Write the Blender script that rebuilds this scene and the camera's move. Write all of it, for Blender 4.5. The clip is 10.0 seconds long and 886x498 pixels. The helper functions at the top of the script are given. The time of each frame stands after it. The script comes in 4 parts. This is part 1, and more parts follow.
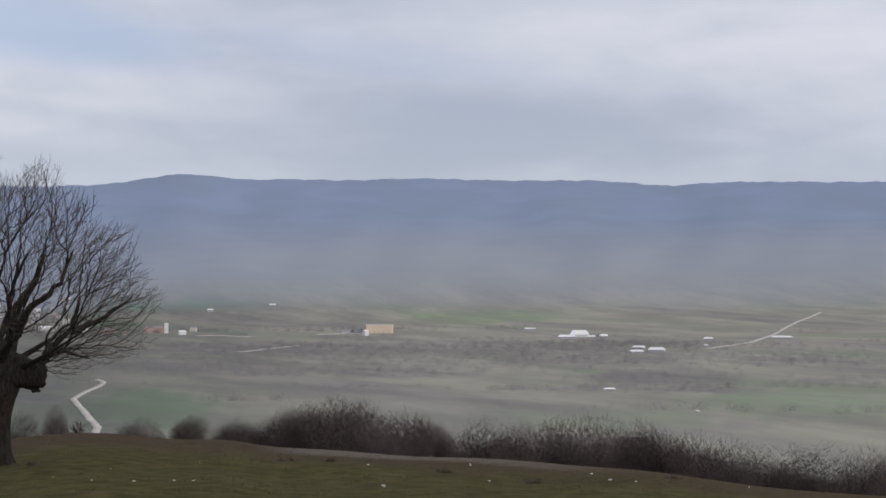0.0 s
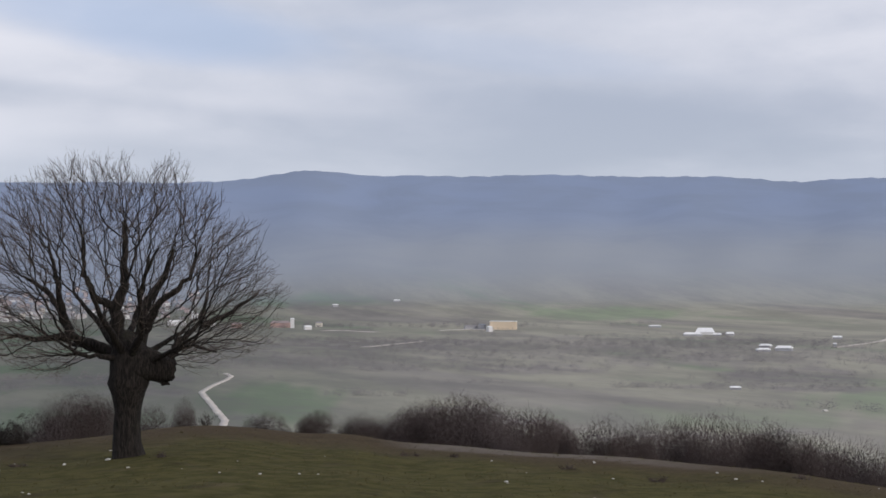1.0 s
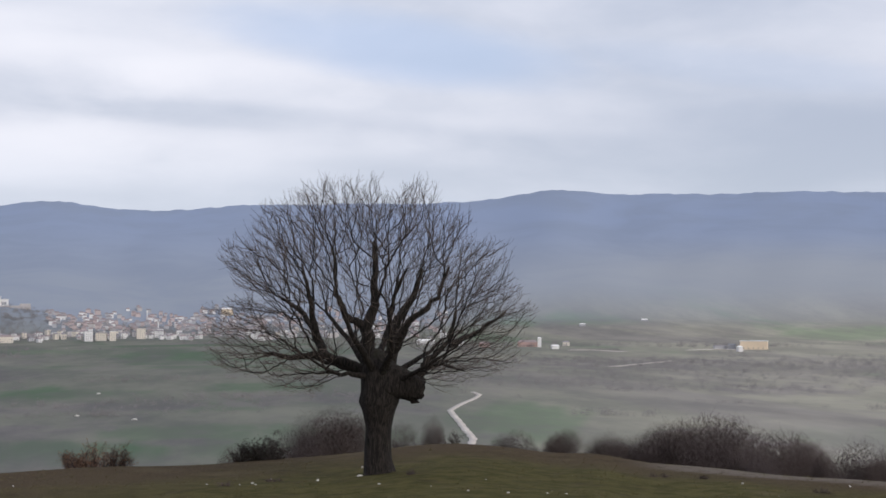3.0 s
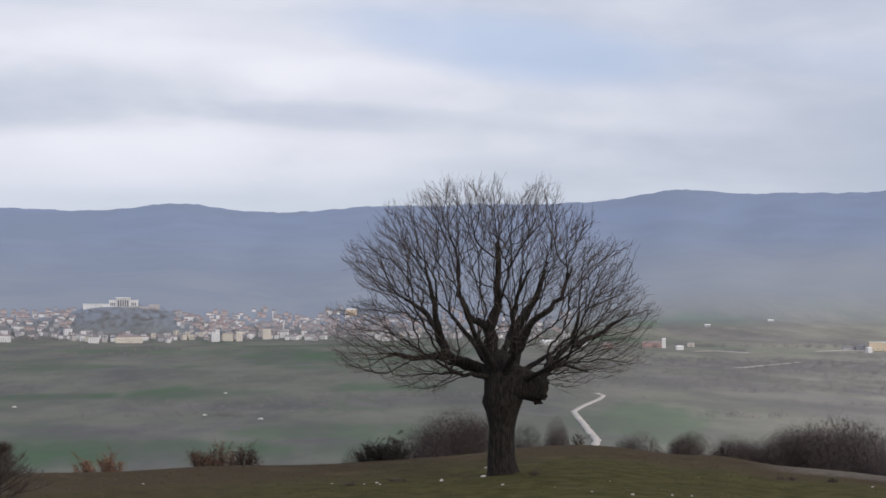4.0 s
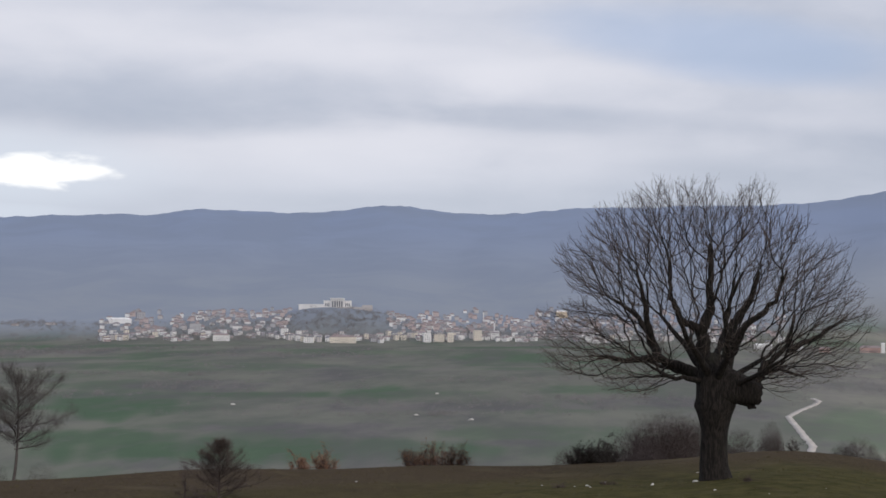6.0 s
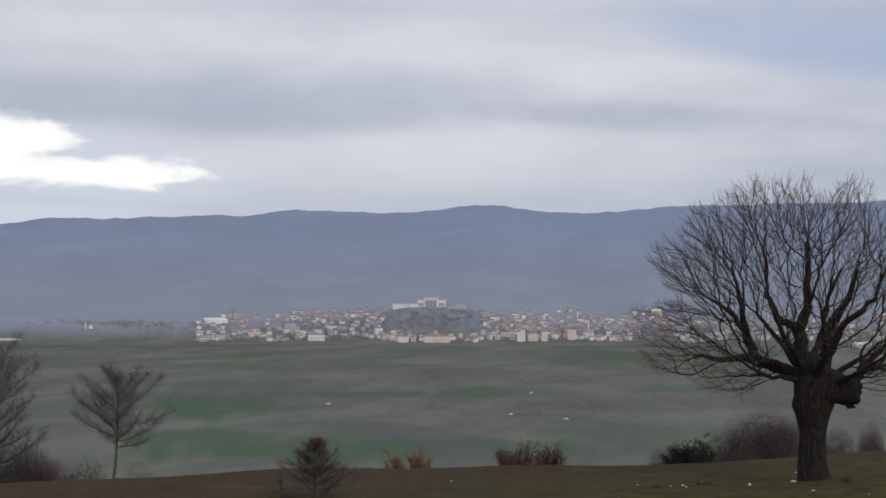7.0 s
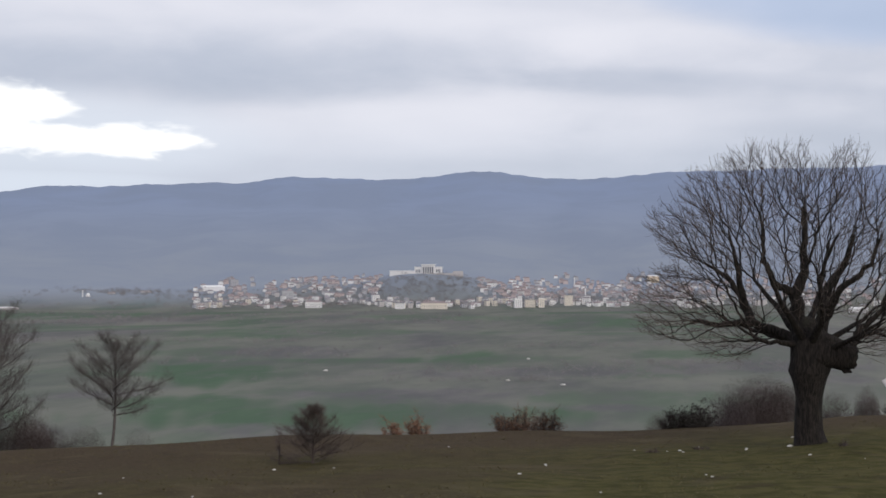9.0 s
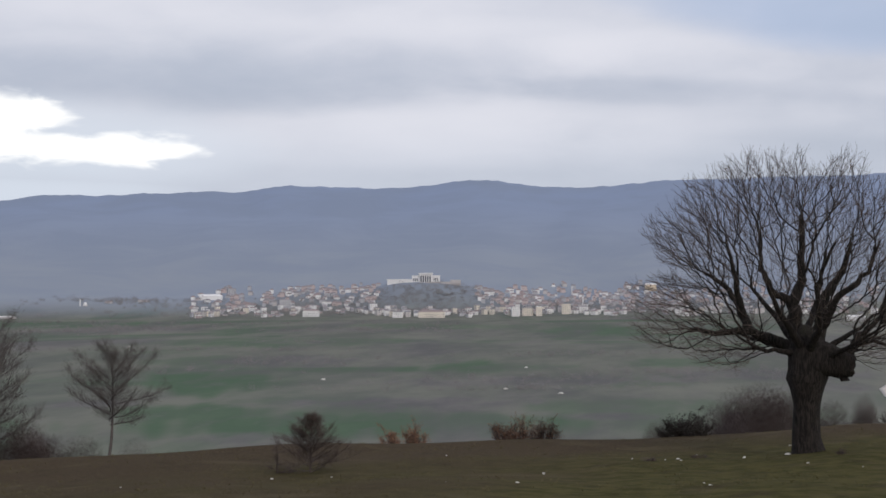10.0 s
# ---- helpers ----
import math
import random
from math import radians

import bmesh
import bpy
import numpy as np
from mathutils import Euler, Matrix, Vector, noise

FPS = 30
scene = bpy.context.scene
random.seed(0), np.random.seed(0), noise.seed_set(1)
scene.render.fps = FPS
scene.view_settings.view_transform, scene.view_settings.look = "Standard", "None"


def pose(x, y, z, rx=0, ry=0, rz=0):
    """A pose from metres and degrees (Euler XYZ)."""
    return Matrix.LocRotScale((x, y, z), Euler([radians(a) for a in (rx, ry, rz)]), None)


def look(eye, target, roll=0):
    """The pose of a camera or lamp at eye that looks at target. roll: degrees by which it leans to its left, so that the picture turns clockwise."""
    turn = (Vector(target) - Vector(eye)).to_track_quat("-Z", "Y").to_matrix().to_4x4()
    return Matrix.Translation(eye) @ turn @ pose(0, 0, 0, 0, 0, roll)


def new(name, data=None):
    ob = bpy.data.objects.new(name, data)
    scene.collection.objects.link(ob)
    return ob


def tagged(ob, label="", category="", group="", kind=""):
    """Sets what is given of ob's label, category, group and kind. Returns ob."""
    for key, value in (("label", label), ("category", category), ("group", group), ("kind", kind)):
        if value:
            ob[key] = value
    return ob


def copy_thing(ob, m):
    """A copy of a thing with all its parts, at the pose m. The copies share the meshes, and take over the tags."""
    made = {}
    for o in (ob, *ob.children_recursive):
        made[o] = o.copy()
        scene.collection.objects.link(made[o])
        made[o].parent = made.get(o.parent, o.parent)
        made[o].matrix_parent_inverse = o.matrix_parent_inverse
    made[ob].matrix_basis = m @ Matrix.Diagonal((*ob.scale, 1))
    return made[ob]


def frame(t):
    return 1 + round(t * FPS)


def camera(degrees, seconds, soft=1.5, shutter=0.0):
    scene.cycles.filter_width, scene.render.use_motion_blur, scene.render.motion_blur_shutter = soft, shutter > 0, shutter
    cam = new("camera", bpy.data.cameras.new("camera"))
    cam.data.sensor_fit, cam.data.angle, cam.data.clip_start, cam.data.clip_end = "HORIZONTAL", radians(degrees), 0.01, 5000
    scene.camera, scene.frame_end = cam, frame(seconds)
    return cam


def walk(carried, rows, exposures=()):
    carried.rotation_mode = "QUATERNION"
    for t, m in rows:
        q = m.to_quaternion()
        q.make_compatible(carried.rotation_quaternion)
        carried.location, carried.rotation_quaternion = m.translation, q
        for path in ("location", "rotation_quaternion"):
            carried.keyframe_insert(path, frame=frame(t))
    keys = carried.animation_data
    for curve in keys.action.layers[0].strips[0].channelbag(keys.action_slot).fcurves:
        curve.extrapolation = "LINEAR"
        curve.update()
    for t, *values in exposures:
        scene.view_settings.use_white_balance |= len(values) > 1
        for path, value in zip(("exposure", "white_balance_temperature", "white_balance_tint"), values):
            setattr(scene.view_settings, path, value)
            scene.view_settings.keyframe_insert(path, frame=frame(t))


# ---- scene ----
cam = camera(31.0, 10.0, soft=1.6)

# Plan: bearings in degrees to the right of +y, distances in metres from the camera's foot.
EYE = 4.56          # height of the lens over the foot of the great oak

PEAKS = ((-23.5, 2.5, 0.48), (-20.3, 1.6, 0.28), (-17.6, 1.6, -0.01), (-15.6, 1.2, -0.10), (-13.6, 1.0, -0.15), (-12.2, 1.0, 0.10), (-10.6, 1.0, 0.05), (-5.1, 1.7, 0.29), (-1.5, 2.0, -0.02), (2.2, 2.2, 0.22), (6, 2.2, 0.28), (9, 1.8, 0.11), (12.6, 1.8, 0.25), (16.8, 1.2, 0.06), (21.1, 2.0, 0.09), (26.4, 2.0, 0.02), (30, 1.4, -0.15))


def smooth(a, b, v):
    s = np.clip((v - a) / (b - a), 0.0, 1.0)
    return s * s * (3 - 2 * s)


def hump(v, middle, width):
    return np.exp(-((v - middle) / width) ** 2)


def brow_slope(b):
    """How far below level the hill's edge is seen, in degrees."""
    return -6.08 + 0.85 * hump(b, 9.0, 5.5) + 0.25 * hump(b, 0.0, 8.0) - 0.45 * smooth(-12, -26, b) - 1.55 * smooth(14, 42, b) + 0.16 * hump(b, 21.0, 4.5) + 0.26 * hump(b, 29.0, 3.0) + 0.18 * hump(b, 14.2, 1.3) - 0.12 * hump(b, 1.0, 12.0)


def brow_distance(b):
    return 54.0 + 5.0 * hump(b, 8.0, 8.0) - 8.0 * smooth(14, 36, b) - 3.0 * smooth(-8, -24, b)


def ridge_rise(b):
    """The skyline of the range, in degrees over level."""
    return 1.26 + 1.87 * smooth(-30, -14, b) + 0.55 * smooth(6, 14, b) - 0.29 * smooth(22, 46, b) + sum(up * hump(b, at, wide) for at, wide, up in PEAKS)


def crest_trees(b):
    """The uneven edge that the forest gives to the skyline, in degrees."""
    return 0.014 * np.sin(b * 5.1 + np.sin(b * 1.7)) + 0.010 * np.sin(b * 13.7 + 2 * np.sin(b * 2.9)) + 0.007 * np.sin(b * 29.0 + 3 * np.sin(b * 4.1))


def ground_height(b, r):
    """Height of the ground at bearing b and distance r."""
    b, r = np.asarray(b, float), np.asarray(r, float)
    rb = brow_distance(b)
    zb = EYE + rb * np.tan(np.radians(brow_slope(b)))
    near = lambda d: 2.6 * np.exp(-(d / 13.0) ** 2) + 0.45 * (1 - d / 42.0)
    top = near(r) + (zb - near(rb)) * smooth(20.0, rb, np.minimum(r, rb))
    x, y = r * np.sin(np.radians(b)), r * np.cos(np.radians(b))
    top = top + 0.035 * (np.sin(x * 0.9 + 1.3 * np.sin(y * 0.31)) + np.sin(y * 0.7 + 0.8 * np.sin(x * 0.43))) * smooth(8, 20, r)
    d = np.maximum(r - rb, 0.0)
    hill = top - 0.27 * (np.sqrt(d * d + 16.0) - 4.0) - 0.0003 * d * d
    valley = -58.5 + 1.2 * (np.sin(x * 0.011 + 0.6 * np.sin(y * 0.006)) + np.sin(y * 0.009 + 1.7)) * smooth(250, 600, r)
    valley = valley + 34.0 * smooth(2350, 3250, r)
    valley = valley + 31.0 * np.exp(-np.abs((b + 7.05) / 2.2) ** 3) * hump(r, 2850, 150.0) + 15.0 * hump(b, -11.2, 1.6) * hump(r, 2800, 170.0)
    k = 7.0
    low = np.logaddexp(np.clip(hill / k, -60, 60), valley / k) * k
    crest = EYE + 4500.0 * np.tan(np.radians(ridge_rise(b)))
    s = np.clip((r - 2950.0) / 1550.0, 0.0, 1.0)
    rise = s ** 1.15
    folds = (np.sin(b * 0.9 + 4.5 * s + 0.9 * np.sin(b * 0.47)) + 0.6 * np.sin(b * 1.9 - 7.0 * s + 1.0)) * 4.0 * np.sin(np.pi * s)
    range_z = low + (crest - low) * rise + folds + 4500.0 * np.radians(crest_trees(b)) * smooth(0.95, 1.0, s)
    back = smooth(4500, 4950, r)
    return np.where(r < 2950, low, range_z - back * 120.0)

# Seconds, turn to the left, tilt up, lean to the left, in degrees: a slow pan from one spot.
TURNS = (
    (0.0, -21.99, 1.24, -0.17),
    (0.5, -19.43, 1.52, -0.05),
    (1.0, -17.55, 1.11, 0.08),
    (1.5, -15.46, 1.00, 0.04),
    (2.0, -13.16, 0.92, 0.12),
    (2.5, -10.76, 1.34, -0.16),
    (2.7, -9.97, 1.71, -0.02),
    (3.8, -5.17, 1.76, -0.29),
    (4.0, -4.31, 1.82, -0.05),
    (4.5, -1.79, 1.97, 0.17),
    (5.0, 0.00, 1.29, 0.24),
    (5.2, 1.09, 1.36, 0.20),
    (6.3, 4.30, 1.94, 0.34),
    (6.5, 5.36, 1.81, 0.34),
    (7.0, 6.58, 1.84, 0.06),
    (7.5, 7.21, -0.34, -0.26),
    (8.0, 6.43, 0.29, -0.03),
    (8.5, 6.77, 0.45, -0.11),
    (9.0, 6.47, 0.64, -0.16),
    (9.5, 6.60, 1.05, 0.02),
    (10.0, 6.38, 0.95, -0.25),
)
walk(cam, [(t, pose(0, 0, EYE, 90 + tilt, -lean, turn)) for t, turn, tilt, lean in TURNS],
     exposures=[(0.0, 0.0), (0.5, 0.0), (1.0, 0.06), (2.0, 0.18), (2.5, 0.22), (4.0, 0.13), (4.5, 0.04), (5.0, 0.03), (6.5, -0.10), (7.0, -0.17), (7.5, -0.17), (8.0, 0.05), (9.0, 0.06), (9.5, 0.02), (10.0, -0.04)])


def at(b, r, up=0.0):
    """The point on the ground at bearing b and distance r."""
    return Vector((r * math.sin(radians(b)), r * math.cos(radians(b)), float(ground_height(b, r)) + up))


# ---- sky and light ----
SUN_BEARING, SUN_HEIGHT = 150.0, 24.0
world = bpy.data.worlds.new("world")
scene.world = world
world.use_nodes = True
wn, wl = world.node_tree.nodes, world.node_tree.links
wn.clear()


class Nodes:
    """Short hand for node trees."""

    def __init__(self, tree):
        self.n, self.l = tree.nodes, tree.links

    def put(self, socket, value):
        if isinstance(value, bpy.types.NodeSocket):
            self.l.new(value, socket)
        elif value is not None:
            socket.default_value = value

    def node(self, kind, layer="", **inputs):
        nd = self.n.new(kind)
        if layer:
            nd.layer_name = layer
        for k, v in inputs.items():
            self.put(nd.inputs[k.replace("_", " ")], v)
        return nd

    def math(self, op, a, b=None, c=None, clamp=False):
        nd = self.n.new("ShaderNodeMath")
        nd.operation, nd.use_clamp = op, clamp
        for i, v in enumerate((a, b, c)):
            self.put(nd.inputs[i], v)
        return nd.outputs[0]

    def mix(self, f, a, b, blend="MIX"):
        nd = self.n.new("ShaderNodeMix")
        nd.data_type, nd.blend_type = "RGBA", blend
        for name, v in ((0, f), (6, a), (7, b)):
            self.put(nd.inputs[name], v if not isinstance(v, tuple) else (*v, 1.0)[:4])
        return nd.outputs[2]

    def span(self, v, a, b, lo=0.0, hi=1.0):
        nd = self.n.new("ShaderNodeMapRange")
        nd.interpolation_type = "SMOOTHSTEP"
        for i, x in enumerate((v, a, b, lo, hi)):
            self.put(nd.inputs[i], x)
        return nd.outputs[0]

    def noise(self, vector, scale, detail=4.0, rough=0.55, distort=0.0):
        nd = self.n.new("ShaderNodeTexNoise")
        for k, v in (("Vector", vector), ("Scale", scale), ("Detail", detail), ("Roughness", rough), ("Distortion", distort)):
            self.put(nd.inputs[k], v)
        return nd.outputs[0]

    def vec(self, x, y, z):
        nd = self.n.new("ShaderNodeCombineXYZ")
        for i, v in enumerate((x, y, z)):
            self.put(nd.inputs[i], v)
        return nd.outputs[0]


w = Nodes(world.node_tree)
sky = w.node("ShaderNodeTexSky")
sky.sky_type, sky.sun_disc = "NISHITA", False
sky.sun_elevation, sky.sun_rotation = radians(SUN_HEIGHT), radians(SUN_BEARING)
sky.air_density, sky.dust_density = 1.3, 2.5
way = w.node("ShaderNodeSeparateXYZ", "", Vector=w.node("ShaderNodeTexCoord").outputs["Generated"])
bearing = w.math("MULTIPLY", w.math("ARCTAN2", way.outputs[0], way.outputs[1]), 57.29578)
height = w.math("MULTIPLY", w.math("ARCSINE", way.outputs[2]), 57.29578)
# layered overcast: long low banks, closer together towards the horizon
lift = w.math("POWER", w.math("MAXIMUM", height, 0.01), 0.72)
plane = w.vec(w.math("MULTIPLY", bearing, 0.045), w.math("MULTIPLY", lift, 0.42), 0.0)
banks = w.noise(plane, 1.05, 3.0, 0.45, 0.25)
fine = w.noise(w.vec(w.math("MULTIPLY", bearing, 0.10), w.math("MULTIPLY", lift, 0.62), 3.0), 1.6, 5.0, 0.5, 0.2)
wisp = w.noise(w.vec(w.math("MULTIPLY", bearing, 0.5), w.math("MULTIPLY", height, 1.3), 7.0), 1.0, 5.0, 0.6, 0.2)


def bank(b, h, wide, tall, slant=0.0):
    """A soft-edged cloud bank around bearing b and height h, in degrees."""
    u = w.math("DIVIDE", w.math("SUBTRACT", bearing, b), wide)
    lean = w.math("MULTIPLY", w.math("SUBTRACT", bearing, b), slant)
    v = w.math("DIVIDE", w.math("SUBTRACT", w.math("SUBTRACT", height, h), lean), tall)
    d = w.math("ADD", w.math("MULTIPLY", u, u), w.math("MULTIPLY", v, v))
    d = w.math("ADD", d, w.math("MULTIPLY", w.math("SUBTRACT", fine, 0.5), 1.3))
    return w.span(d, 0.0, 1.6, 1.0, 0.0)


tone = w.math("ADD", w.math("MULTIPLY", w.math("SUBTRACT", banks, 0.5), 0.9), w.math("MULTIPLY", w.math("SUBTRACT", fine, 0.5), 0.55))
tone = w.math("MULTIPLY_ADD", w.math("SUBTRACT", wisp, 0.5), 0.14, tone)
for b, h, wide, tall, slant, amount in (
        (-13, 7.1, 11, 1.3, 0.0, -0.30), (-6, 5.0, 10, 1.1, 0.0, 0.24), (6, 7.4, 13, 1.0, -0.09, 0.22), (-10, 9.4, 12, 0.8, 0.0, 0.15), (-9, 7.0, 17, 6.0, 0.0, 0.15),
        (0, 6.6, 8, 0.5, -0.05, -0.12), (10, 5.6, 10, 0.9, -0.03, 0.16), (34, 8.2, 13, 2.2, 0.0, 0.16), (22, 5.4, 12, 1.4, 0.0, -0.2), (20, 6.0, 21, 8.0, 0.0, -0.13), (3, 6.0, 7, 2.2, -0.05, -0.13)):
    tone = w.math("MULTIPLY_ADD", bank(b, h, wide, tall, slant), amount, tone)
tone = w.span(tone, -0.55, 0.55)
cloud = w.mix(tone, (0.44, 0.488, 0.625), (0.795, 0.80, 0.875))
cloud = w.mix(w.span(height, 2.5, 6.5, 0.5, 0.0), cloud, (0.53, 0.60, 0.72))
blue = w.math("MAXIMUM", bank(7, 9.0, 7, 1.25, -0.12), w.math("MULTIPLY", bank(19, 8.2, 7, 0.7, -0.12), 0.3))
cloud = w.mix(w.math("MULTIPLY", blue, 0.7), cloud, (0.46, 0.56, 0.78))
clear = w.mix(1.0, sky.outputs[0], (0.085, 0.085, 0.085), "MULTIPLY")
cover = w.mix(w.math("MULTIPLY_ADD", tone, 0.14, 0.84), clear, cloud)


ragged = w.noise(w.vec(w.math("MULTIPLY", bearing, 0.55), w.math("MULTIPLY", height, 1.5), 11.0), 1.1, 3.0, 0.5, 0.4)


def rift(b, h, wide, tall):
    """A share of the torn opening to the bright sky behind the clouds."""
    u = w.math("DIVIDE", w.math("SUBTRACT", bearing, b), wide)
    v = w.math("DIVIDE", w.math("SUBTRACT", height, h), tall)
    return w.math("EXPONENT", w.math("MULTIPLY", w.math("ADD", w.math("MULTIPLY", u, u), w.math("MULTIPLY", v, v)), -1.0))


gap = w.math("ADD", rift(-18.0, 4.45, 3.6, 0.55), w.math("ADD", rift(-22.0, 5.7, 2.8, 0.8), rift(-24.5, 4.5, 2.6, 0.7)))
gap = w.span(w.math("MULTIPLY_ADD", w.math("SUBTRACT", ragged, 0.5), 1.1, gap), 0.30, 0.72)
halo = w.math("MAXIMUM", bank(-21, 4.6, 7.5, 1.6), bank(-22, 3.0, 6, 0.6))
cover = w.mix(w.math("MULTIPLY", halo, 0.45), cover, (0.80, 0.88, 0.98))
cover = w.mix(w.math("MULTIPLY", gap, 0.95), cover, (1.15, 1.15, 1.14))
back = w.node("ShaderNodeBackground", "", Color=cover, Strength=1.0)
out = w.node("ShaderNodeOutputWorld", "", Surface=back.outputs[0])

sun = bpy.data.lights.new("sun", "SUN")
sun.energy, sun.angle, sun.color = 1.25, radians(12), (1.0, 0.93, 0.84)
sun_ob = new("sun", sun)
sb, sh = radians(SUN_BEARING), radians(SUN_HEIGHT)
sun_ob.matrix_world = look((60 * math.sin(sb), 60 * math.cos(sb), 60), (60 * math.sin(sb) - math.sin(sb) * math.cos(sh), 60 * math.cos(sb) - math.cos(sb) * math.cos(sh), 60 - math.sin(sh)))


# ---- materials ----
def surface(name, rough=0.9):
    m = bpy.data.materials.new(name)
    m.use_nodes = True
    k = Nodes(m.node_tree)
    shader = m.node_tree.nodes["Principled BSDF"]
    shader.inputs["Roughness"].default_value = rough
    shader.inputs["Specular IOR Level"].default_value = 0.25
    k.shader = shader
    k.place = k.node("ShaderNodeNewGeometry").outputs["Position"]
    return m, k


def relief(k, height, strength, distance):
    bump = k.node("ShaderNodeBump", "", Height=height, Strength=strength, Distance=distance)
    k.put(k.shader.inputs["Normal"], bump.outputs[0])


def mottled(name, low, high, scale, rough=0.9, bump=0.4, distance=0.02, spread=0.0):
    """A plain surface whose colour wanders between low and high at two sizes, and from piece to piece."""
    m, k = surface(name, rough)
    big, small = k.noise(k.place, scale, 4.0), k.noise(k.place, scale * 9.0, 3.0)
    f = k.span(k.math("MULTIPLY_ADD", small, 0.5, k.math("MULTIPLY", big, 0.6)), 0.35, 0.75)
    colour = k.mix(f, low, high)
    if spread:
        which = k.node("ShaderNodeObjectInfo").outputs["Random"]
        colour = k.mix(k.math("MULTIPLY", which, spread), colour, tuple(c * 0.45 for c in low))
    k.put(k.shader.inputs["Base Color"], colour)
    if bump:
        relief(k, small, bump, distance)
    return m


def bark_surface(name, low, high):
    m, k = surface(name, 0.95)
    stretched = k.node("ShaderNodeMapping", "", Vector=k.place, Scale=(9.0, 9.0, 1.6)).outputs[0]
    furrow = k.noise(stretched, 2.2, 5.0, 0.6, 0.6)
    moss = k.noise(k.place, 1.3, 3.0)
    colour = k.mix(k.span(furrow, 0.36, 0.66), low, high)
    colour = k.mix(k.span(moss, 0.56, 0.75, 0.0, 0.35), colour, (0.05, 0.055, 0.03))
    k.put(k.shader.inputs["Base Color"], colour)
    relief(k, furrow, 0.9, 0.06)
    return m


def ground_surface():
    """Pasture on the hill, fields and scrub in the valley, bare blue-grey forest on the range; distance haze is mixed
    into the valley and range colours.
    """
    m, k = surface("ground", 1.0)
    k.shader.inputs["Specular IOR Level"].default_value = 0.05
    sep = k.node("ShaderNodeSeparateColor", "", Color=k.node("ShaderNodeVertexColor", "cover").outputs[0])
    crop, scrub, near = sep.outputs[0], sep.outputs[1], sep.outputs[2]
    forest = k.node("ShaderNodeVertexColor", "cover").outputs["Alpha"]
    p = k.place
    # pasture: short olive turf, worn to brown earth
    turf, tuft, speck = k.noise(p, 0.16, 5.0, 0.6, 0.4), k.noise(p, 1.7, 4.0, 0.6), k.noise(p, 14.0, 3.0, 0.6)
    grass = k.mix(k.span(tuft, 0.32, 0.68), (0.050, 0.047, 0.016), (0.090, 0.080, 0.030))
    earth = k.mix(k.span(speck, 0.3, 0.7), (0.051, 0.038, 0.023), (0.088, 0.065, 0.040))
    worn = k.span(k.math("ADD", k.math("MULTIPLY", k.math("SUBTRACT", turf, 0.5), 0.9), crop), 0.15, 0.72)
    field = k.mix(worn, grass, earth)
    field = k.mix(k.span(k.noise(p, 0.75, 5.0, 0.65), 0.52, 0.70, 0.0, 0.65), field, (0.050, 0.038, 0.022))
    field = k.mix(k.span(k.noise(p, 0.38, 4.0, 0.6, 0.5), 0.55, 0.70, 0.0, 0.5), field, (0.110, 0.090, 0.052))
    field = k.mix(k.math("MULTIPLY", scrub, k.span(tuft, 0.25, 0.5, 0.5, 1.0)), field, k.mix(speck, (0.105, 0.086, 0.070), (0.170, 0.145, 0.122)))
    # valley: strips of winter wheat, rough pasture and scrub, with haze put into their colours
    flat = k.node("ShaderNodeMapping", "", Vector=p, Rotation=(0, 0, 0.22), Scale=(0.0045, 0.0012, 0.0)).outputs[0]
    strip = k.noise(flat, 1.0, 5.0, 0.6, 0.5)
    blot = k.noise(k.node("ShaderNodeMapping", "", Vector=p, Rotation=(0, 0, -0.3), Scale=(0.012, 0.0038, 0.0)).outputs[0], 1.0, 6.0, 0.68)
    clump = k.noise(k.node("ShaderNodeMapping", "", Vector=p, Rotation=(0, 0, 0.1), Scale=(0.05, 0.016, 0.0)).outputs[0], 1.0, 4.0, 0.65)
    # dry grass and painted haze together, paler towards the right
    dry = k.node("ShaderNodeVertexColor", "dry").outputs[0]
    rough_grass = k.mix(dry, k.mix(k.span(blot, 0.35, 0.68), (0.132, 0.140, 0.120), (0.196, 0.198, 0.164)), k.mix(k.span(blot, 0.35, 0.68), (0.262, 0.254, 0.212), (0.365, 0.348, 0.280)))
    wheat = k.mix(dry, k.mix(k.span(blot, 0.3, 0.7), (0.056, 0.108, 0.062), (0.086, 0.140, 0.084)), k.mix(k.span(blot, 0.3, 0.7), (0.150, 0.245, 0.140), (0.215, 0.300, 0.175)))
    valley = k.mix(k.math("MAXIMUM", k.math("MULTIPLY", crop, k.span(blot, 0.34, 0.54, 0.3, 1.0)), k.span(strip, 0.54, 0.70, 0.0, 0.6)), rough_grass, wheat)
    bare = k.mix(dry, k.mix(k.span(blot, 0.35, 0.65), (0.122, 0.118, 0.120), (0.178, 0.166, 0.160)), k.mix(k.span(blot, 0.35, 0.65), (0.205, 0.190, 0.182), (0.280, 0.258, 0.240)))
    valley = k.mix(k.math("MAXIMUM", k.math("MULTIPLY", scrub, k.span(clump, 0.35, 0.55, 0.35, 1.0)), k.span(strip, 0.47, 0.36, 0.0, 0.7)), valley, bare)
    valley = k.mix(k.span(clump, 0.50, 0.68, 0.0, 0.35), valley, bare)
    # range: leafless oak forest seen from far, haze painted in: greyer at the foot, bluer above
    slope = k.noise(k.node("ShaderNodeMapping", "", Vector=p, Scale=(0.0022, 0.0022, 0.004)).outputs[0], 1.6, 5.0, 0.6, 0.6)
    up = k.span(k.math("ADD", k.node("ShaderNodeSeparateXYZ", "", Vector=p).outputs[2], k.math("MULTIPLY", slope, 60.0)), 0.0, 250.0)
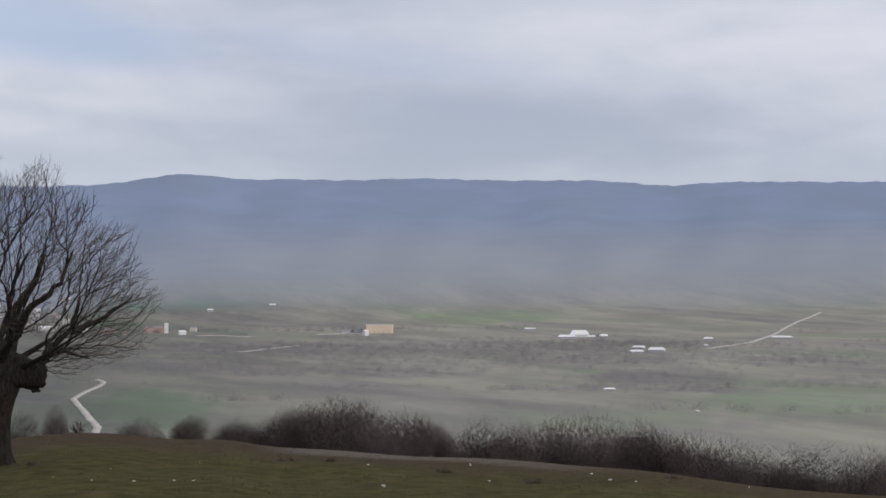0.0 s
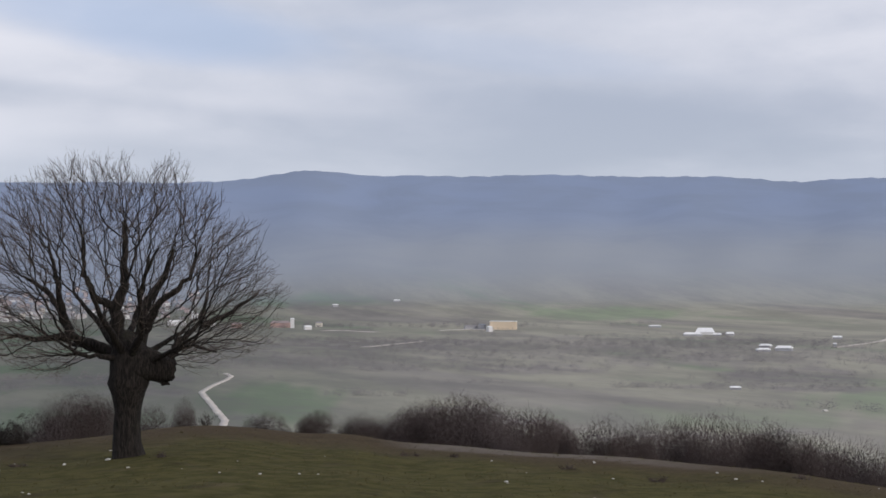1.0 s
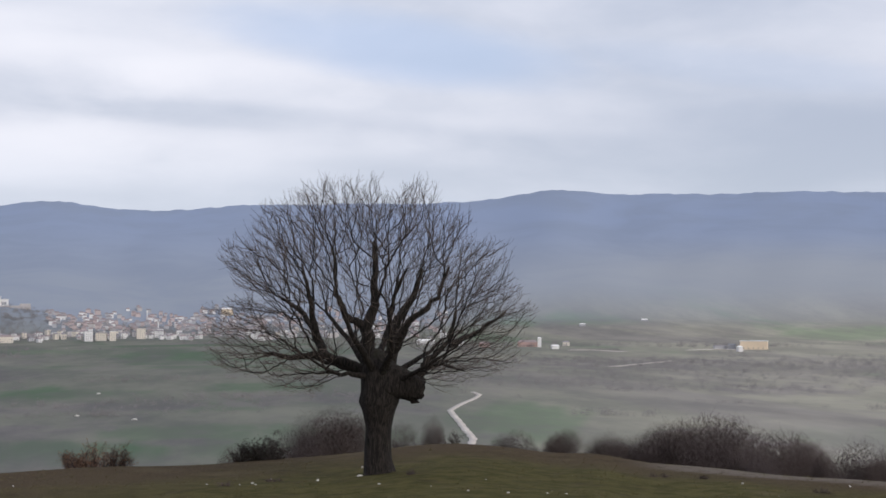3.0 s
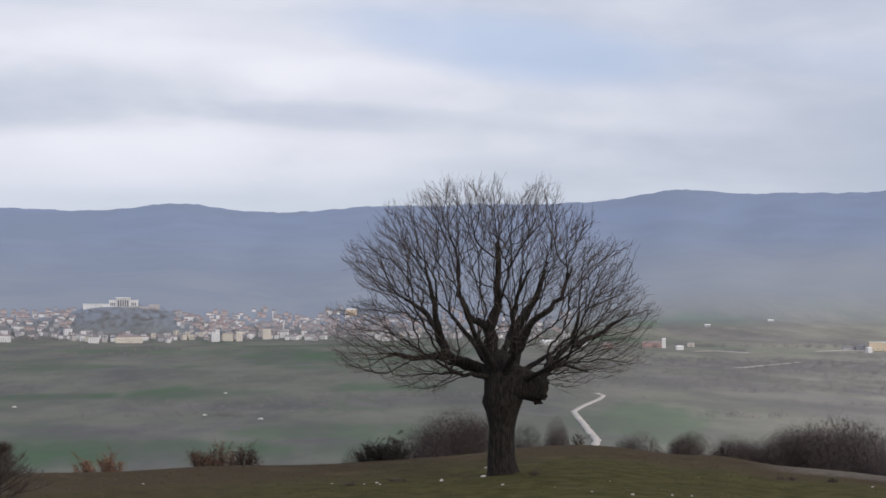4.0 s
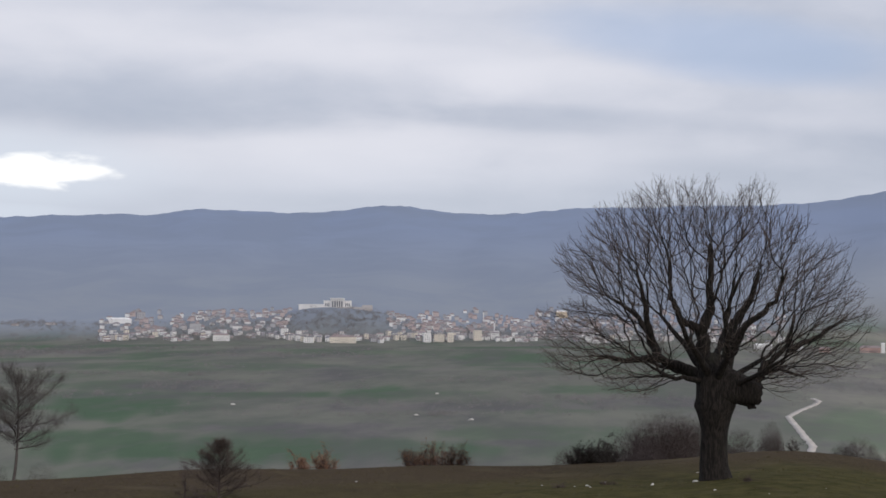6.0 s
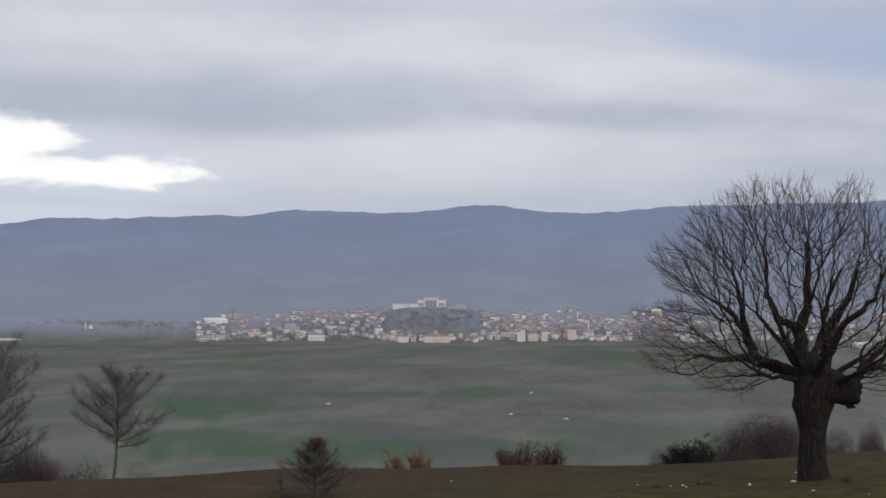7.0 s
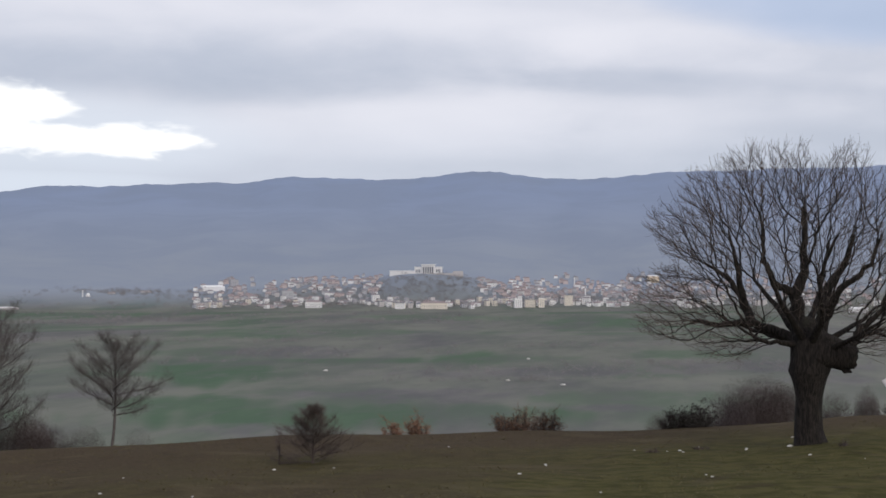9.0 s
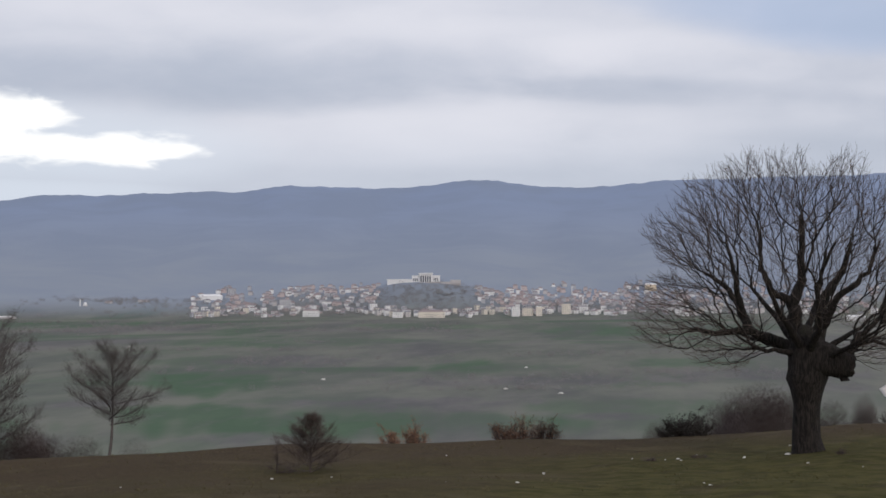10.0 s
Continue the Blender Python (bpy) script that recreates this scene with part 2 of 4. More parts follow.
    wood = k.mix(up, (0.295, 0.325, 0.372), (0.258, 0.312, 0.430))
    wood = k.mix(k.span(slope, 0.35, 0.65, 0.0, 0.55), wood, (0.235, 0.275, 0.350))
    # haze painted over the lower slopes on the right
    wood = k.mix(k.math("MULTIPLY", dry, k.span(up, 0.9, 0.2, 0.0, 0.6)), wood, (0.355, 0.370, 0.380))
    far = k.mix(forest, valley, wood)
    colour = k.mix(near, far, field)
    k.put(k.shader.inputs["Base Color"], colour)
    relief(k, k.math("MULTIPLY", k.math("ADD", tuft, speck), near), 0.55, 0.06)
    return m


GROUND = ground_surface()
BARK = bark_surface("oak_bark", (0.008, 0.0065, 0.006), (0.034, 0.028, 0.024))
TWIG = mottled("twig_bark", (0.060, 0.046, 0.038), (0.135, 0.105, 0.088), 1.2, 0.95, 0.0)
SHRUB = mottled("bare_shrub_bark", (0.052, 0.040, 0.038), (0.096, 0.074, 0.070), 0.8, 0.95, 0.0, spread=0.25)
GREYBARK = mottled("young_tree_bark", (0.058, 0.052, 0.048), (0.124, 0.109, 0.102), 1.0, 0.95, 0.0)
DRYLEAF = mottled("withered_oak_leaf", (0.150, 0.078, 0.048), (0.290, 0.160, 0.100), 3.0, 0.8, 0.0, spread=0.3)
GREENLEAF = mottled("juniper_leaf", (0.050, 0.038, 0.032), (0.105, 0.078, 0.066), 3.0, 0.8, 0.0)
DARKLEAF = mottled("evergreen_leaf", (0.030, 0.027, 0.023), (0.062, 0.054, 0.046), 3.0, 0.8, 0.0)
BLADE = mottled("grass_blade", (0.075, 0.068, 0.028), (0.135, 0.112, 0.058), 0.4, 0.9, 0.0)
CHALK = mottled("white_stone", (0.40, 0.38, 0.35), (0.66, 0.64, 0.60), 4.0, 0.9, 0.5)
TRACK = mottled("chalk_track", (0.44, 0.40, 0.36), (0.60, 0.55, 0.50), 0.05, 0.95, 0.0)
# scrub paler than its bark, the valley haze being put into the colour
WOODS = mottled("far_scrub", (0.168, 0.160, 0.162), (0.236, 0.224, 0.220), 0.02, 1.0, 0.0)
WALLS = [mottled("render_" + n, tuple(c * 0.86 for c in col), col, 0.08, 0.9, 0.0, spread=0.1 if n in ("white", "cream", "ochre") else 0.3) for n, col in (
    ("white", (0.80, 0.79, 0.79)), ("cream", (0.74, 0.68, 0.60)), ("rose", (0.56, 0.47, 0.46)), ("grey", (0.48, 0.48, 0.51)), ("ochre", (0.80, 0.66, 0.50)), ("drab", (0.58, 0.55, 0.55)), ("pink", (0.62, 0.43, 0.39)))]
ROOFS = [mottled("roof_" + n, tuple(c * 0.8 for c in col), col, 0.1, 0.9, 0.0, spread=0.0 if n == "sheet" else 0.35) for n, col in (
    ("clay", (0.40, 0.33, 0.33)), ("brown", (0.37, 0.345, 0.36)), ("sheet", (0.93, 0.92, 0.91)), ("slate", (0.26, 0.27, 0.30)))]
# dark glass lightened in its colour for far haze and reflected sky
HAZEPANE = mottled("window_pane", (0.11, 0.12, 0.15), (0.17, 0.18, 0.21), 0.3, 0.25, 0.0)


# ---- building blocks ----
class Shape:
    """Collects vertices and faces for one mesh."""

    def __init__(self):
        self.v, self.f = [], []

    def tube(self, pts, radii, sides, cap=False):
        start, n = len(self.v), len(pts)
        side = None
        for i in range(n):
            ahead = (pts[min(i + 1, n - 1)] - pts[max(i - 1, 0)]).normalized()
            if side is None:
                side = ahead.orthogonal().normalized()
            side = (side - ahead * side.dot(ahead)).normalized()
            other = ahead.cross(side)
            for s in range(sides):
                a = 2 * math.pi * s / sides
                self.v.append(pts[i] + (side * math.cos(a) + other * math.sin(a)) * radii[i])
        for i in range(n - 1):
            for s in range(sides):
                a, b = start + i * sides + s, start + i * sides + (s + 1) % sides
                self.f.append((a, b, b + sides, a + sides))
        if cap:
            self.f.append(tuple(start + (n - 1) * sides + s for s in range(sides)))

    def box(self, x0, x1, y0, y1, z0, z1):
        s = len(self.v)
        self.v += [Vector(p) for p in ((x0, y0, z0), (x1, y0, z0), (x1, y1, z0), (x0, y1, z0), (x0, y0, z1), (x1, y0, z1), (x1, y1, z1), (x0, y1, z1))]
        self.f += [tuple(s + i for i in q) for q in ((3, 2, 1, 0), (4, 5, 6, 7), (0, 1, 5, 4), (1, 2, 6, 5), (2, 3, 7, 6), (3, 0, 4, 7))]

    def card(self, at_, along, across):
        s = len(self.v)
        self.v += [at_ - across, at_ + across, at_ + along + across * 0.4, at_ + along - across * 0.4]
        self.f.append((s, s + 1, s + 2, s + 3))

    def twig(self, at_, along, across):
        s = len(self.v)
        self.v += [at_ - across, at_ + across, at_ + along]
        self.f.append((s, s + 1, s + 2))

    def mesh(self, name, material, soft=True):
        me = bpy.data.meshes.new(name)
        me.from_pydata([tuple(v) for v in self.v], [], self.f)
        if soft:
            me.polygons.foreach_set("use_smooth", [True] * len(me.polygons))
        me.materials.append(material)
        me.update()
        return me


def part(name, shape, material, parent, label="", soft=True, kind=""):
    """Links a shape as one mesh object under its thing."""
    ob = new(name, shape if isinstance(shape, bpy.types.Mesh) else shape.mesh(name, material, soft))
    ob.parent = parent
    return tagged(ob, label, kind=kind)


def thing(name, m, label, category, group="", kind=""):
    ob = new(name)
    ob.matrix_world = m
    return tagged(ob, label, category, group, kind)


# ---- the ground: one sheet from the hilltop to the range ----
CROPS = ((-9.5, 680, 8.5, 60, 0.85), (-14.9, 1000, 2.4, 150, 0.9), (-5.7, 1135, 1.5, 70, 0.8), (-1.0, 1850, 2.0, 160, 0.8), (-20.0, 2200, 5.0, 160, 0.8),
         (-10.5, 1550, 6.0, 90, 0.5), (11.6, 820, 2.4, 150, 0.55), (34.5, 870, 4.0, 120, 0.45), (26.3, 740, 6.0, 60, 0.35), (12.9, 2900, 3.0, 120, 0.7),
         (-7.0, 1980, 4.0, 90, 0.5), (23.5, 2650, 3.0, 160, 0.5), (3.5, 700, 5.0, 80, 0.4))
HEDGE_RNG = random.Random(77)
SCRUB = ((-17.9, 1980, 4.0, 90, 0.9), (-9.0, 1860, 4.0, 60, 0.8), (-11.7, 1210, 2.6, 70, 0.9), (-7.5, 800, 4.5, 40, 0.9), (-2.8, 985, 6.0, 45, 0.8), (4.5, 1025, 5.0, 50, 0.8),
         (15.5, 1600, 5.0, 180, 0.9), (20.7, 1170, 3.0, 60, 0.9), (27.0, 1290, 4.0, 80, 0.8), (30.0, 1100, 2.5, 110, 0.9), (24.0, 1470, 4.0, 70, 0.8), (35.0, 1320, 3.5, 90, 0.8))


SCRUB += ((24.0, 1480, 12.0, 260, 0.6), (14.0, 1250, 6.0, 150, 0.45))
SCRUB += tuple((HEDGE_RNG.uniform(-24, 40), 620 + 1700 * HEDGE_RNG.random() ** 1.4, HEDGE_RNG.uniform(0.5, 2.4), HEDGE_RNG.uniform(12, 45), HEDGE_RNG.uniform(0.5, 0.9)) for _ in range(70))


CROPS += tuple((HEDGE_RNG.uniform(-24, 8), 620 + 1700 * HEDGE_RNG.random() ** 1.3, HEDGE_RNG.uniform(1.0, 4.0), HEDGE_RNG.uniform(25, 80), HEDGE_RNG.uniform(0.4, 0.9)) for _ in range(26))


def covered(patches, b, r):
    total = np.zeros_like(b)
    for pb, pr, wide, deep, amount in patches:
        wob = 0.25 * np.sin(b * 2.1 + r * 0.013) + 0.2 * np.sin(b * 5.3 - r * 0.021)
        d = ((b - pb) / wide) ** 2 + ((r - pr) / deep) ** 2 + wob
        total = np.maximum(total, amount * (1 - smooth(0.3, 1.6, d)))
    return total


def build_ground():
    sector = np.arange(-28.0, 44.01, 0.2)
    rest = np.arange(48.0, 329.0, 4.0)
    bs = np.concatenate([sector, rest])
    rs = np.concatenate([np.linspace(1.0, 20, 14), np.arange(20.6, 66, 0.55), np.geomspace(67.5, 480, 42), 60.0 / np.tan(np.radians(np.arange(6.9, 1.45, -0.07))),
                         np.arange(2420, 3000, 25.0), np.linspace(3010, 4480, 50), np.array([4500.0, 4530, 4600, 4800, 4950])])
    rs = np.unique(np.round(rs, 2))
    wrapped = np.where(bs > 180, bs - 360, bs)
    B, R = np.meshgrid(wrapped, rs)
    Z = ground_height(np.clip(B, -60, 60), R)
    X, Y = R * np.sin(np.radians(B)), R * np.cos(np.radians(B))
    n, k = len(bs), len(rs)
    verts = np.stack([X, Y, Z], -1).reshape(-1, 3).tolist()
    verts.append((0.0, 0.0, float(ground_height(0.0, 0.5))))
    faces = []
    for j in range(k - 1):
        for i in range(n):
            a, c = j * n + i, j * n + (i + 1) % n
            faces.append((a, c, c + n, a + n))
    faces += [(len(verts) - 1, (i + 1) % n, i) for i in range(n)]
    me = bpy.data.meshes.new("ground")
    me.from_pydata(verts, [], faces)
    me.flip_normals()
    me.polygons.foreach_set("use_smooth", [True] * len(me.polygons))
    near = 1 - smooth(150, 330, R)
    crop = np.where(near > 0.5, 0.40 * smooth(3, -7, X) + 0.55 * smooth(0.84, 1.0, R / brow_distance(B)) + 0.12, covered(CROPS, B, R))
    lane = smooth(0.978, 0.990, R / brow_distance(B)) * (1 - smooth(1.04, 1.12, R / brow_distance(B))) * smooth(14.8, 17.5, B) * (1 - smooth(22, 31, B))
    # forest colour with its painted haze takes over with distance
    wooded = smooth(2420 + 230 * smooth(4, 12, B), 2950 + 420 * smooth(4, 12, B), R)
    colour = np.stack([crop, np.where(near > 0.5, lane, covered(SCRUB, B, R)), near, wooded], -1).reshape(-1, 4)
    colour = np.concatenate([colour, [[0.2, 0, 1, 0]]])
    layer = me.color_attributes.new("cover", "FLOAT_COLOR", "POINT")
    layer.data.foreach_set("color", colour.astype(np.float32).ravel())
    # mask for drier grass and the painted haze, rising to the right
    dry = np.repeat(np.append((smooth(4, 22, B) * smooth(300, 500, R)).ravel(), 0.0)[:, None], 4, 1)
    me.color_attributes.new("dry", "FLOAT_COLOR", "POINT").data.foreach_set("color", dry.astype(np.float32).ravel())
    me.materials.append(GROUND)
    ob = new("ground", me)
    tagged(ob, "grassy hilltop falling to a wide valley of fields under a wooded range", "ground", kind="structure")


build_ground()


def ribbon(name, course, width, label):
    """A chalky track laid on the ground along (bearing, distance) points."""
    s = Shape()
    pts = []
    for (b0, r0), (b1, r1) in zip(course, course[1:]):
        for i in range(10):
            f = i / 10
            pts.append(at(b0 + (b1 - b0) * f, r0 + (r1 - r0) * f, 0.35))
    pts.append(at(*course[-1], 0.35))
    for i, p in enumerate(pts):
        ahead = pts[min(i + 1, len(pts) - 1)] - pts[max(i - 1, 0)]
        across = Vector((ahead.y, -ahead.x, 0)).normalized() * width * 0.5 * (1 + 0.15 * math.sin(i * 1.9))
        s.v += [p - across, p + across, p - across - Vector((0, 0, 1.2)), p + across - Vector((0, 0, 1.2))]
    for i in range(len(pts) - 1):
        a = i * 4
        s.f += [(a, a + 1, a + 5, a + 4), (a + 2, a, a + 4, a + 6), (a + 1, a + 3, a + 7, a + 5)]
    ob = new(name, s.mesh(name, TRACK))
    tagged(ob, label, "road", kind="structure")


ribbon("track", ((9.80, 1085), (10.02, 1055), (9.86, 1015), (9.30, 945), (8.97, 893), (9.10, 850), (9.50, 752), (9.80, 698), (9.66, 650), (9.5, 560)), 3.3, "winding pale chalk track between valley fields")
ribbon("track", ((31.3, 1519), (32.1, 1610), (32.9, 1730), (33.68, 2046), (34.46, 2477), (35.27, 2747)), 6.0, "straight pale chalk track climbing a far slope")
ribbon("track", ((14.7, 1500), (15.25, 1538), (16.85, 1687)), 8.0, "short pale track through valley scrub")
ribbon("track", ((13.2, 2000), (14.0, 2010), (15.2, 1960)), 9.0, "pale village road beside low houses")
ribbon("track", ((17.4, 2000), (18.6, 2030), (19.5, 1990)), 7.0, "pale yard road beside the ochre building")


# ---- trees ----
def wander(rng, start, way, length, steps, wobble, lift):
    pts, p, d, step = [start.copy()], start.copy(), way.normalized(), length / steps
    for _ in range(steps):
        d = (d + Vector((rng.gauss(0, wobble), rng.gauss(0, wobble), rng.gauss(0, wobble) + lift))).normalized()
        p = p + d * step
        pts.append(p)
    return pts


def taper(n, r0, r1):
    return [r0 + (r1 - r0) * (i / max(n - 1, 1)) for i in range(n)]


class Crown:
    """A branching skeleton that grows evenly into a given space."""

    def __init__(self):
        self.p, self.up, self.tag, self.base = [], [], [], []

    def add(self, p, up, tag, base=0.0):
        self.p.append(p)
        self.up.append(up)
        self.tag.append(tag)
        self.base.append(base)
        return len(self.p) - 1

    def reach(self, rng, goals, step, heart, lift, inside, bend=0.035, straight=4.5, floor=0.0, radial=1.5):
        """Sends a branch to each goal from the bough that suits it best, leaving along that bough and ending outwards and upwards."""
        room = len(self.p) + len(goals) * 40
        at_, way_ = np.full((room, 3), 1e6), np.zeros((room, 3))
        for i, p in enumerate(self.p):
            at_[i] = p
            u = self.up[i]
            way_[i] = (p - self.p[u]).normalized() if u >= 0 else Vector((0, 0, 1))
        for g in goals:
            n = len(self.p)
            to = np.array(g) - at_[:n]
            d = np.linalg.norm(to, axis=1) + 1e-6
            cos = (to * way_[:n]).sum(1) / d
            fan = np.array((g - heart).normalized())
            i = int(np.argmin(d * (1 + straight * (1 - cos) + radial * (1 - (to @ fan) / d))))
            p0, far = self.p[i], float(d[i])
            if far < step * 0.8:
                continue
            steps = min(max(int(far / step), 1), 36)
            start = (Vector(way_[i]) * 0.35 + (g - p0).normalized()).normalized() * far * 0.7
            end = ((g - heart).normalized() * 0.55 + (g - p0).normalized() * 0.8 + Vector((0, 0, lift))).normalized() * far * 0.75
            last, amp = i, bend * min(far, 1.0)
            for j in range(1, steps + 1):
                t = j / steps
                q = p0 * (2 * t ** 3 - 3 * t * t + 1) + start * (t ** 3 - 2 * t * t + t) + g * (3 * t * t - 2 * t ** 3) + end * (t ** 3 - t * t)
                if j < steps:
                    q = q + Vector((rng.gauss(0, amp), rng.gauss(0, amp), rng.gauss(0, amp))) * 0.35
                before = self.p[last]
                if j > 1 and q.z > floor and not inside(q):
                    break
                last = self.add(q, last, self.tag[i])
                at_[last] = q
                way_[last] = (q - before).normalized()

    def shapes(self, rng, thin, power, fine, fork, spray, spray_size, spray_thick, flat=False):
        """For each tag, the boughs and the twigs. Branches thicken with the tips that they bear."""
        n = len(self.p)
        kids = [[] for _ in range(n)]
        for i, u in enumerate(self.up):
            if u >= 0:
                kids[u].append(i)
        load = [0.0] * n
        for i in reversed(range(n)):
            load[i] = max(load[i], 1.0)
            if self.up[i] >= 0:
                load[self.up[i]] += load[i] if kids[i] else 1.0
        thick = [max(thin * load[i] ** power, self.base[i]) for i in range(n)]
        out = {}
        todo = [(i, True) for i in range(n) if self.up[i] < 0]
        while todo:
            i, root = todo.pop()
            wood, twigs = out.setdefault(self.tag[i], (Shape(), Shape()))
            run = [] if root else [self.up[i]]
            j = i
            while True:
                run.append(j)
                heirs = sorted(kids[j], key=lambda c: -thick[c])
                same = [c for c in heirs if self.tag[c] == self.tag[i]]
                todo += [(c, False) for c in heirs if c != (same[0] if same else -1)]
                if not same:
                    break
                j = same[0]
            radii = [thick[c] for c in run]
            if not root:
                radii[0] = min(radii[0], radii[1] * 1.25)
            radii[-1] *= 0.6
            big = max(radii)
            if len(run) > 1:
                (wood if big > fork else twigs).tube([self.p[c] for c in run], radii, 9 if big > 0.08 else 5 if big > fork else 3)
            for c in run[1:]:
                if thick[c] < fine:
                    for _ in range(spray):
                        loose = 0.75 if flat else 0.5
                        way = (self.p[c] - self.p[self.up[c]]).normalized() + Vector((rng.gauss(0, loose), rng.gauss(0, loose), rng.gauss(0.3, loose)))
                        if flat:
                            along = way.normalized() * spray_size * rng.uniform(0.4, 1.2)
                            twigs.twig(self.p[c] - along * 0.1, along, along.orthogonal().normalized() * spray_thick)
                            continue
                        shoot = wander(rng, self.p[c], way, spray_size * rng.uniform(0.4, 1.2), 3, 0.12, 0.06)
                        twigs.tube(shoot, taper(4, spray_thick, spray_thick * 0.6), 3)
        return out


def fill(rng, count, low, high, inside, middle, shell=0.0, size=1.0):
    """Points spread through a crown, outside its inner share shell, drawn in towards the middle by size."""
    goals = []
    while len(goals) < count:
        q = Vector([rng.uniform(a, b) for a, b in zip(low, high)])
        if inside(q) and not (shell and inside(middle + (q - middle) / shell)):
            goals.append(middle + (q - middle) * size)
    return goals


def oak():
    """The old pollard: a stout bole, a swollen head with a sawn stub, and a round crown of bare limbs."""
    rng = random.Random(7)
    tree = thing("oak_tree", Matrix.Translation(at(6.38, 48.6, -0.05)), "old pollarded oak with a stout dark bole and bare winter crown", "tree")
    tree.matrix_world = tree.matrix_world @ pose(0, 0, 0, 0, 0, -6.38)
    k = 1.148
    heart = Vector((-0.1, 0, 2.5)) * k

    def inside(q):
        x, y, z = q / k
        dx = (x + 0.28) / ((4.58 - 0.6 * min(max((z - 4.1) / 0.8, 0.0), 1.0)) if x < -0.28 else (4.45 - 0.35 * min(max((z - 4.6) / 1.2, 0.0), 1.0)))
        lobes = 1.0 + 0.025 * math.sin(9.0 * math.atan2(z - 4.0, x + 0.28) + 3.0) + 0.025 * math.sin(17 * math.atan2(z - 4.0, x + 0.28))
        turn = math.atan2(z - 4.0, x + 0.28)
        lobes -= 0.13 * math.exp(-((turn - 2.92) / 0.09) ** 2) + 0.11 * math.exp(-((turn - 0.72) / 0.08) ** 2) + 0.10 * math.exp(-((turn - 1.37) / 0.06) ** 2) + 0.07 * math.exp(-((turn - 1.95) / 0.06) ** 2)
        if z < 3.45 and abs(x - 0.1) < 1.5 - 0.5 * (z - 2.4):
            return False
        dz = (z - 4.0) / (3.95 if z > 4.0 else 2.0)
        e = 2.5 if z > 4.0 and x < 0.3 else 2.2
        return abs(dx) ** e + abs(y / 3.3) ** e + abs(dz) ** e < lobes ** e

    bole = Shape()
    rings = ((-0.25, 0.08, 0, 0.52), (0.0, 0.08, 0, 0.43), (0.15, 0.05, 0, 0.39), (0.45, 0.01, 0, 0.365), (0.85, 0.01, 0, 0.35), (1.25, 0.03, 0, 0.335), (1.5, 0.03, 0, 0.375), (1.72, 0.03, 0, 0.44), (1.95, 0.03, 0, 0.55), (2.2, 0.06, 0, 0.53), (2.5, 0.06, 0, 0.51), (2.8, 0.04, 0, 0.46), (3.0, 0.03, 0, 0.38), (3.2, 0.0, 0, 0.25), (3.35, -0.04, 0, 0.1))
    sides = 28
    for z, cx, cy, r in rings:
        for s in range(sides):
            a = 2 * math.pi * s / sides
            knots = 1 + 0.07 * noise.noise(Vector((math.cos(a) * 1.7, math.sin(a) * 1.7, z * 1.6))) + 0.05 * noise.noise(Vector((math.cos(a) * 5, math.sin(a) * 5, z * 0.8)))
            flare = 1 + (0.14 * max(0.0, math.sin(a * 5 + 0.6)) if z < 0.3 else 0)
            bole.v.append(Vector((cx + math.cos(a) * r * knots * flare, cy + math.sin(a) * r * knots * flare, z)) * k)
    for i in range(len(rings) - 1):
        for s in range(sides):
            a, c = i * sides + s, i * sides + (s + 1) % sides
            bole.f.append((a, c, c + sides, a + sides))
    bole.f.append(tuple((len(rings) - 1) * sides + s for s in range(sides)))
    trunk = part("trunk", bole, BARK, tree, "stout furrowed dark bole with flared roots")
    stub = Shape()
    path = [Vector(p) * k for p in ((0.1, 0.0, 2.45), (0.4, -0.04, 2.44), (0.7, -0.08, 2.42), (0.95, -0.1, 2.36), (1.12, -0.12, 2.30), (1.22, -0.13, 2.27), (1.25, -0.13, 2.26))]
    stub.tube(path, [v * k for v in (0.50, 0.46, 0.40, 0.35, 0.31, 0.25, 0.10)], 18, True)
    stub.tube([Vector(p) * k for p in ((0.92, -0.12, 2.15), (1.0, -0.13, 1.98), (1.08, -0.13, 1.90))], [0.14, 0.09, 0.02], 10, True)
    for v in stub.v:
        v += Vector((noise.noise(v * 2.3), noise.noise(v * 2.3 + Vector((9, 0, 0))), noise.noise(v * 2.3 + Vector((0, 9, 0))))) * 0.12 + Vector((noise.noise(v * 6.0), noise.noise(v * 6.0 + Vector((5, 0, 0))), noise.noise(v * 6.0 + Vector((0, 5, 0))))) * 0.09
    part("stub", stub, BARK, tree, "thick swollen stub of a sawn limb")
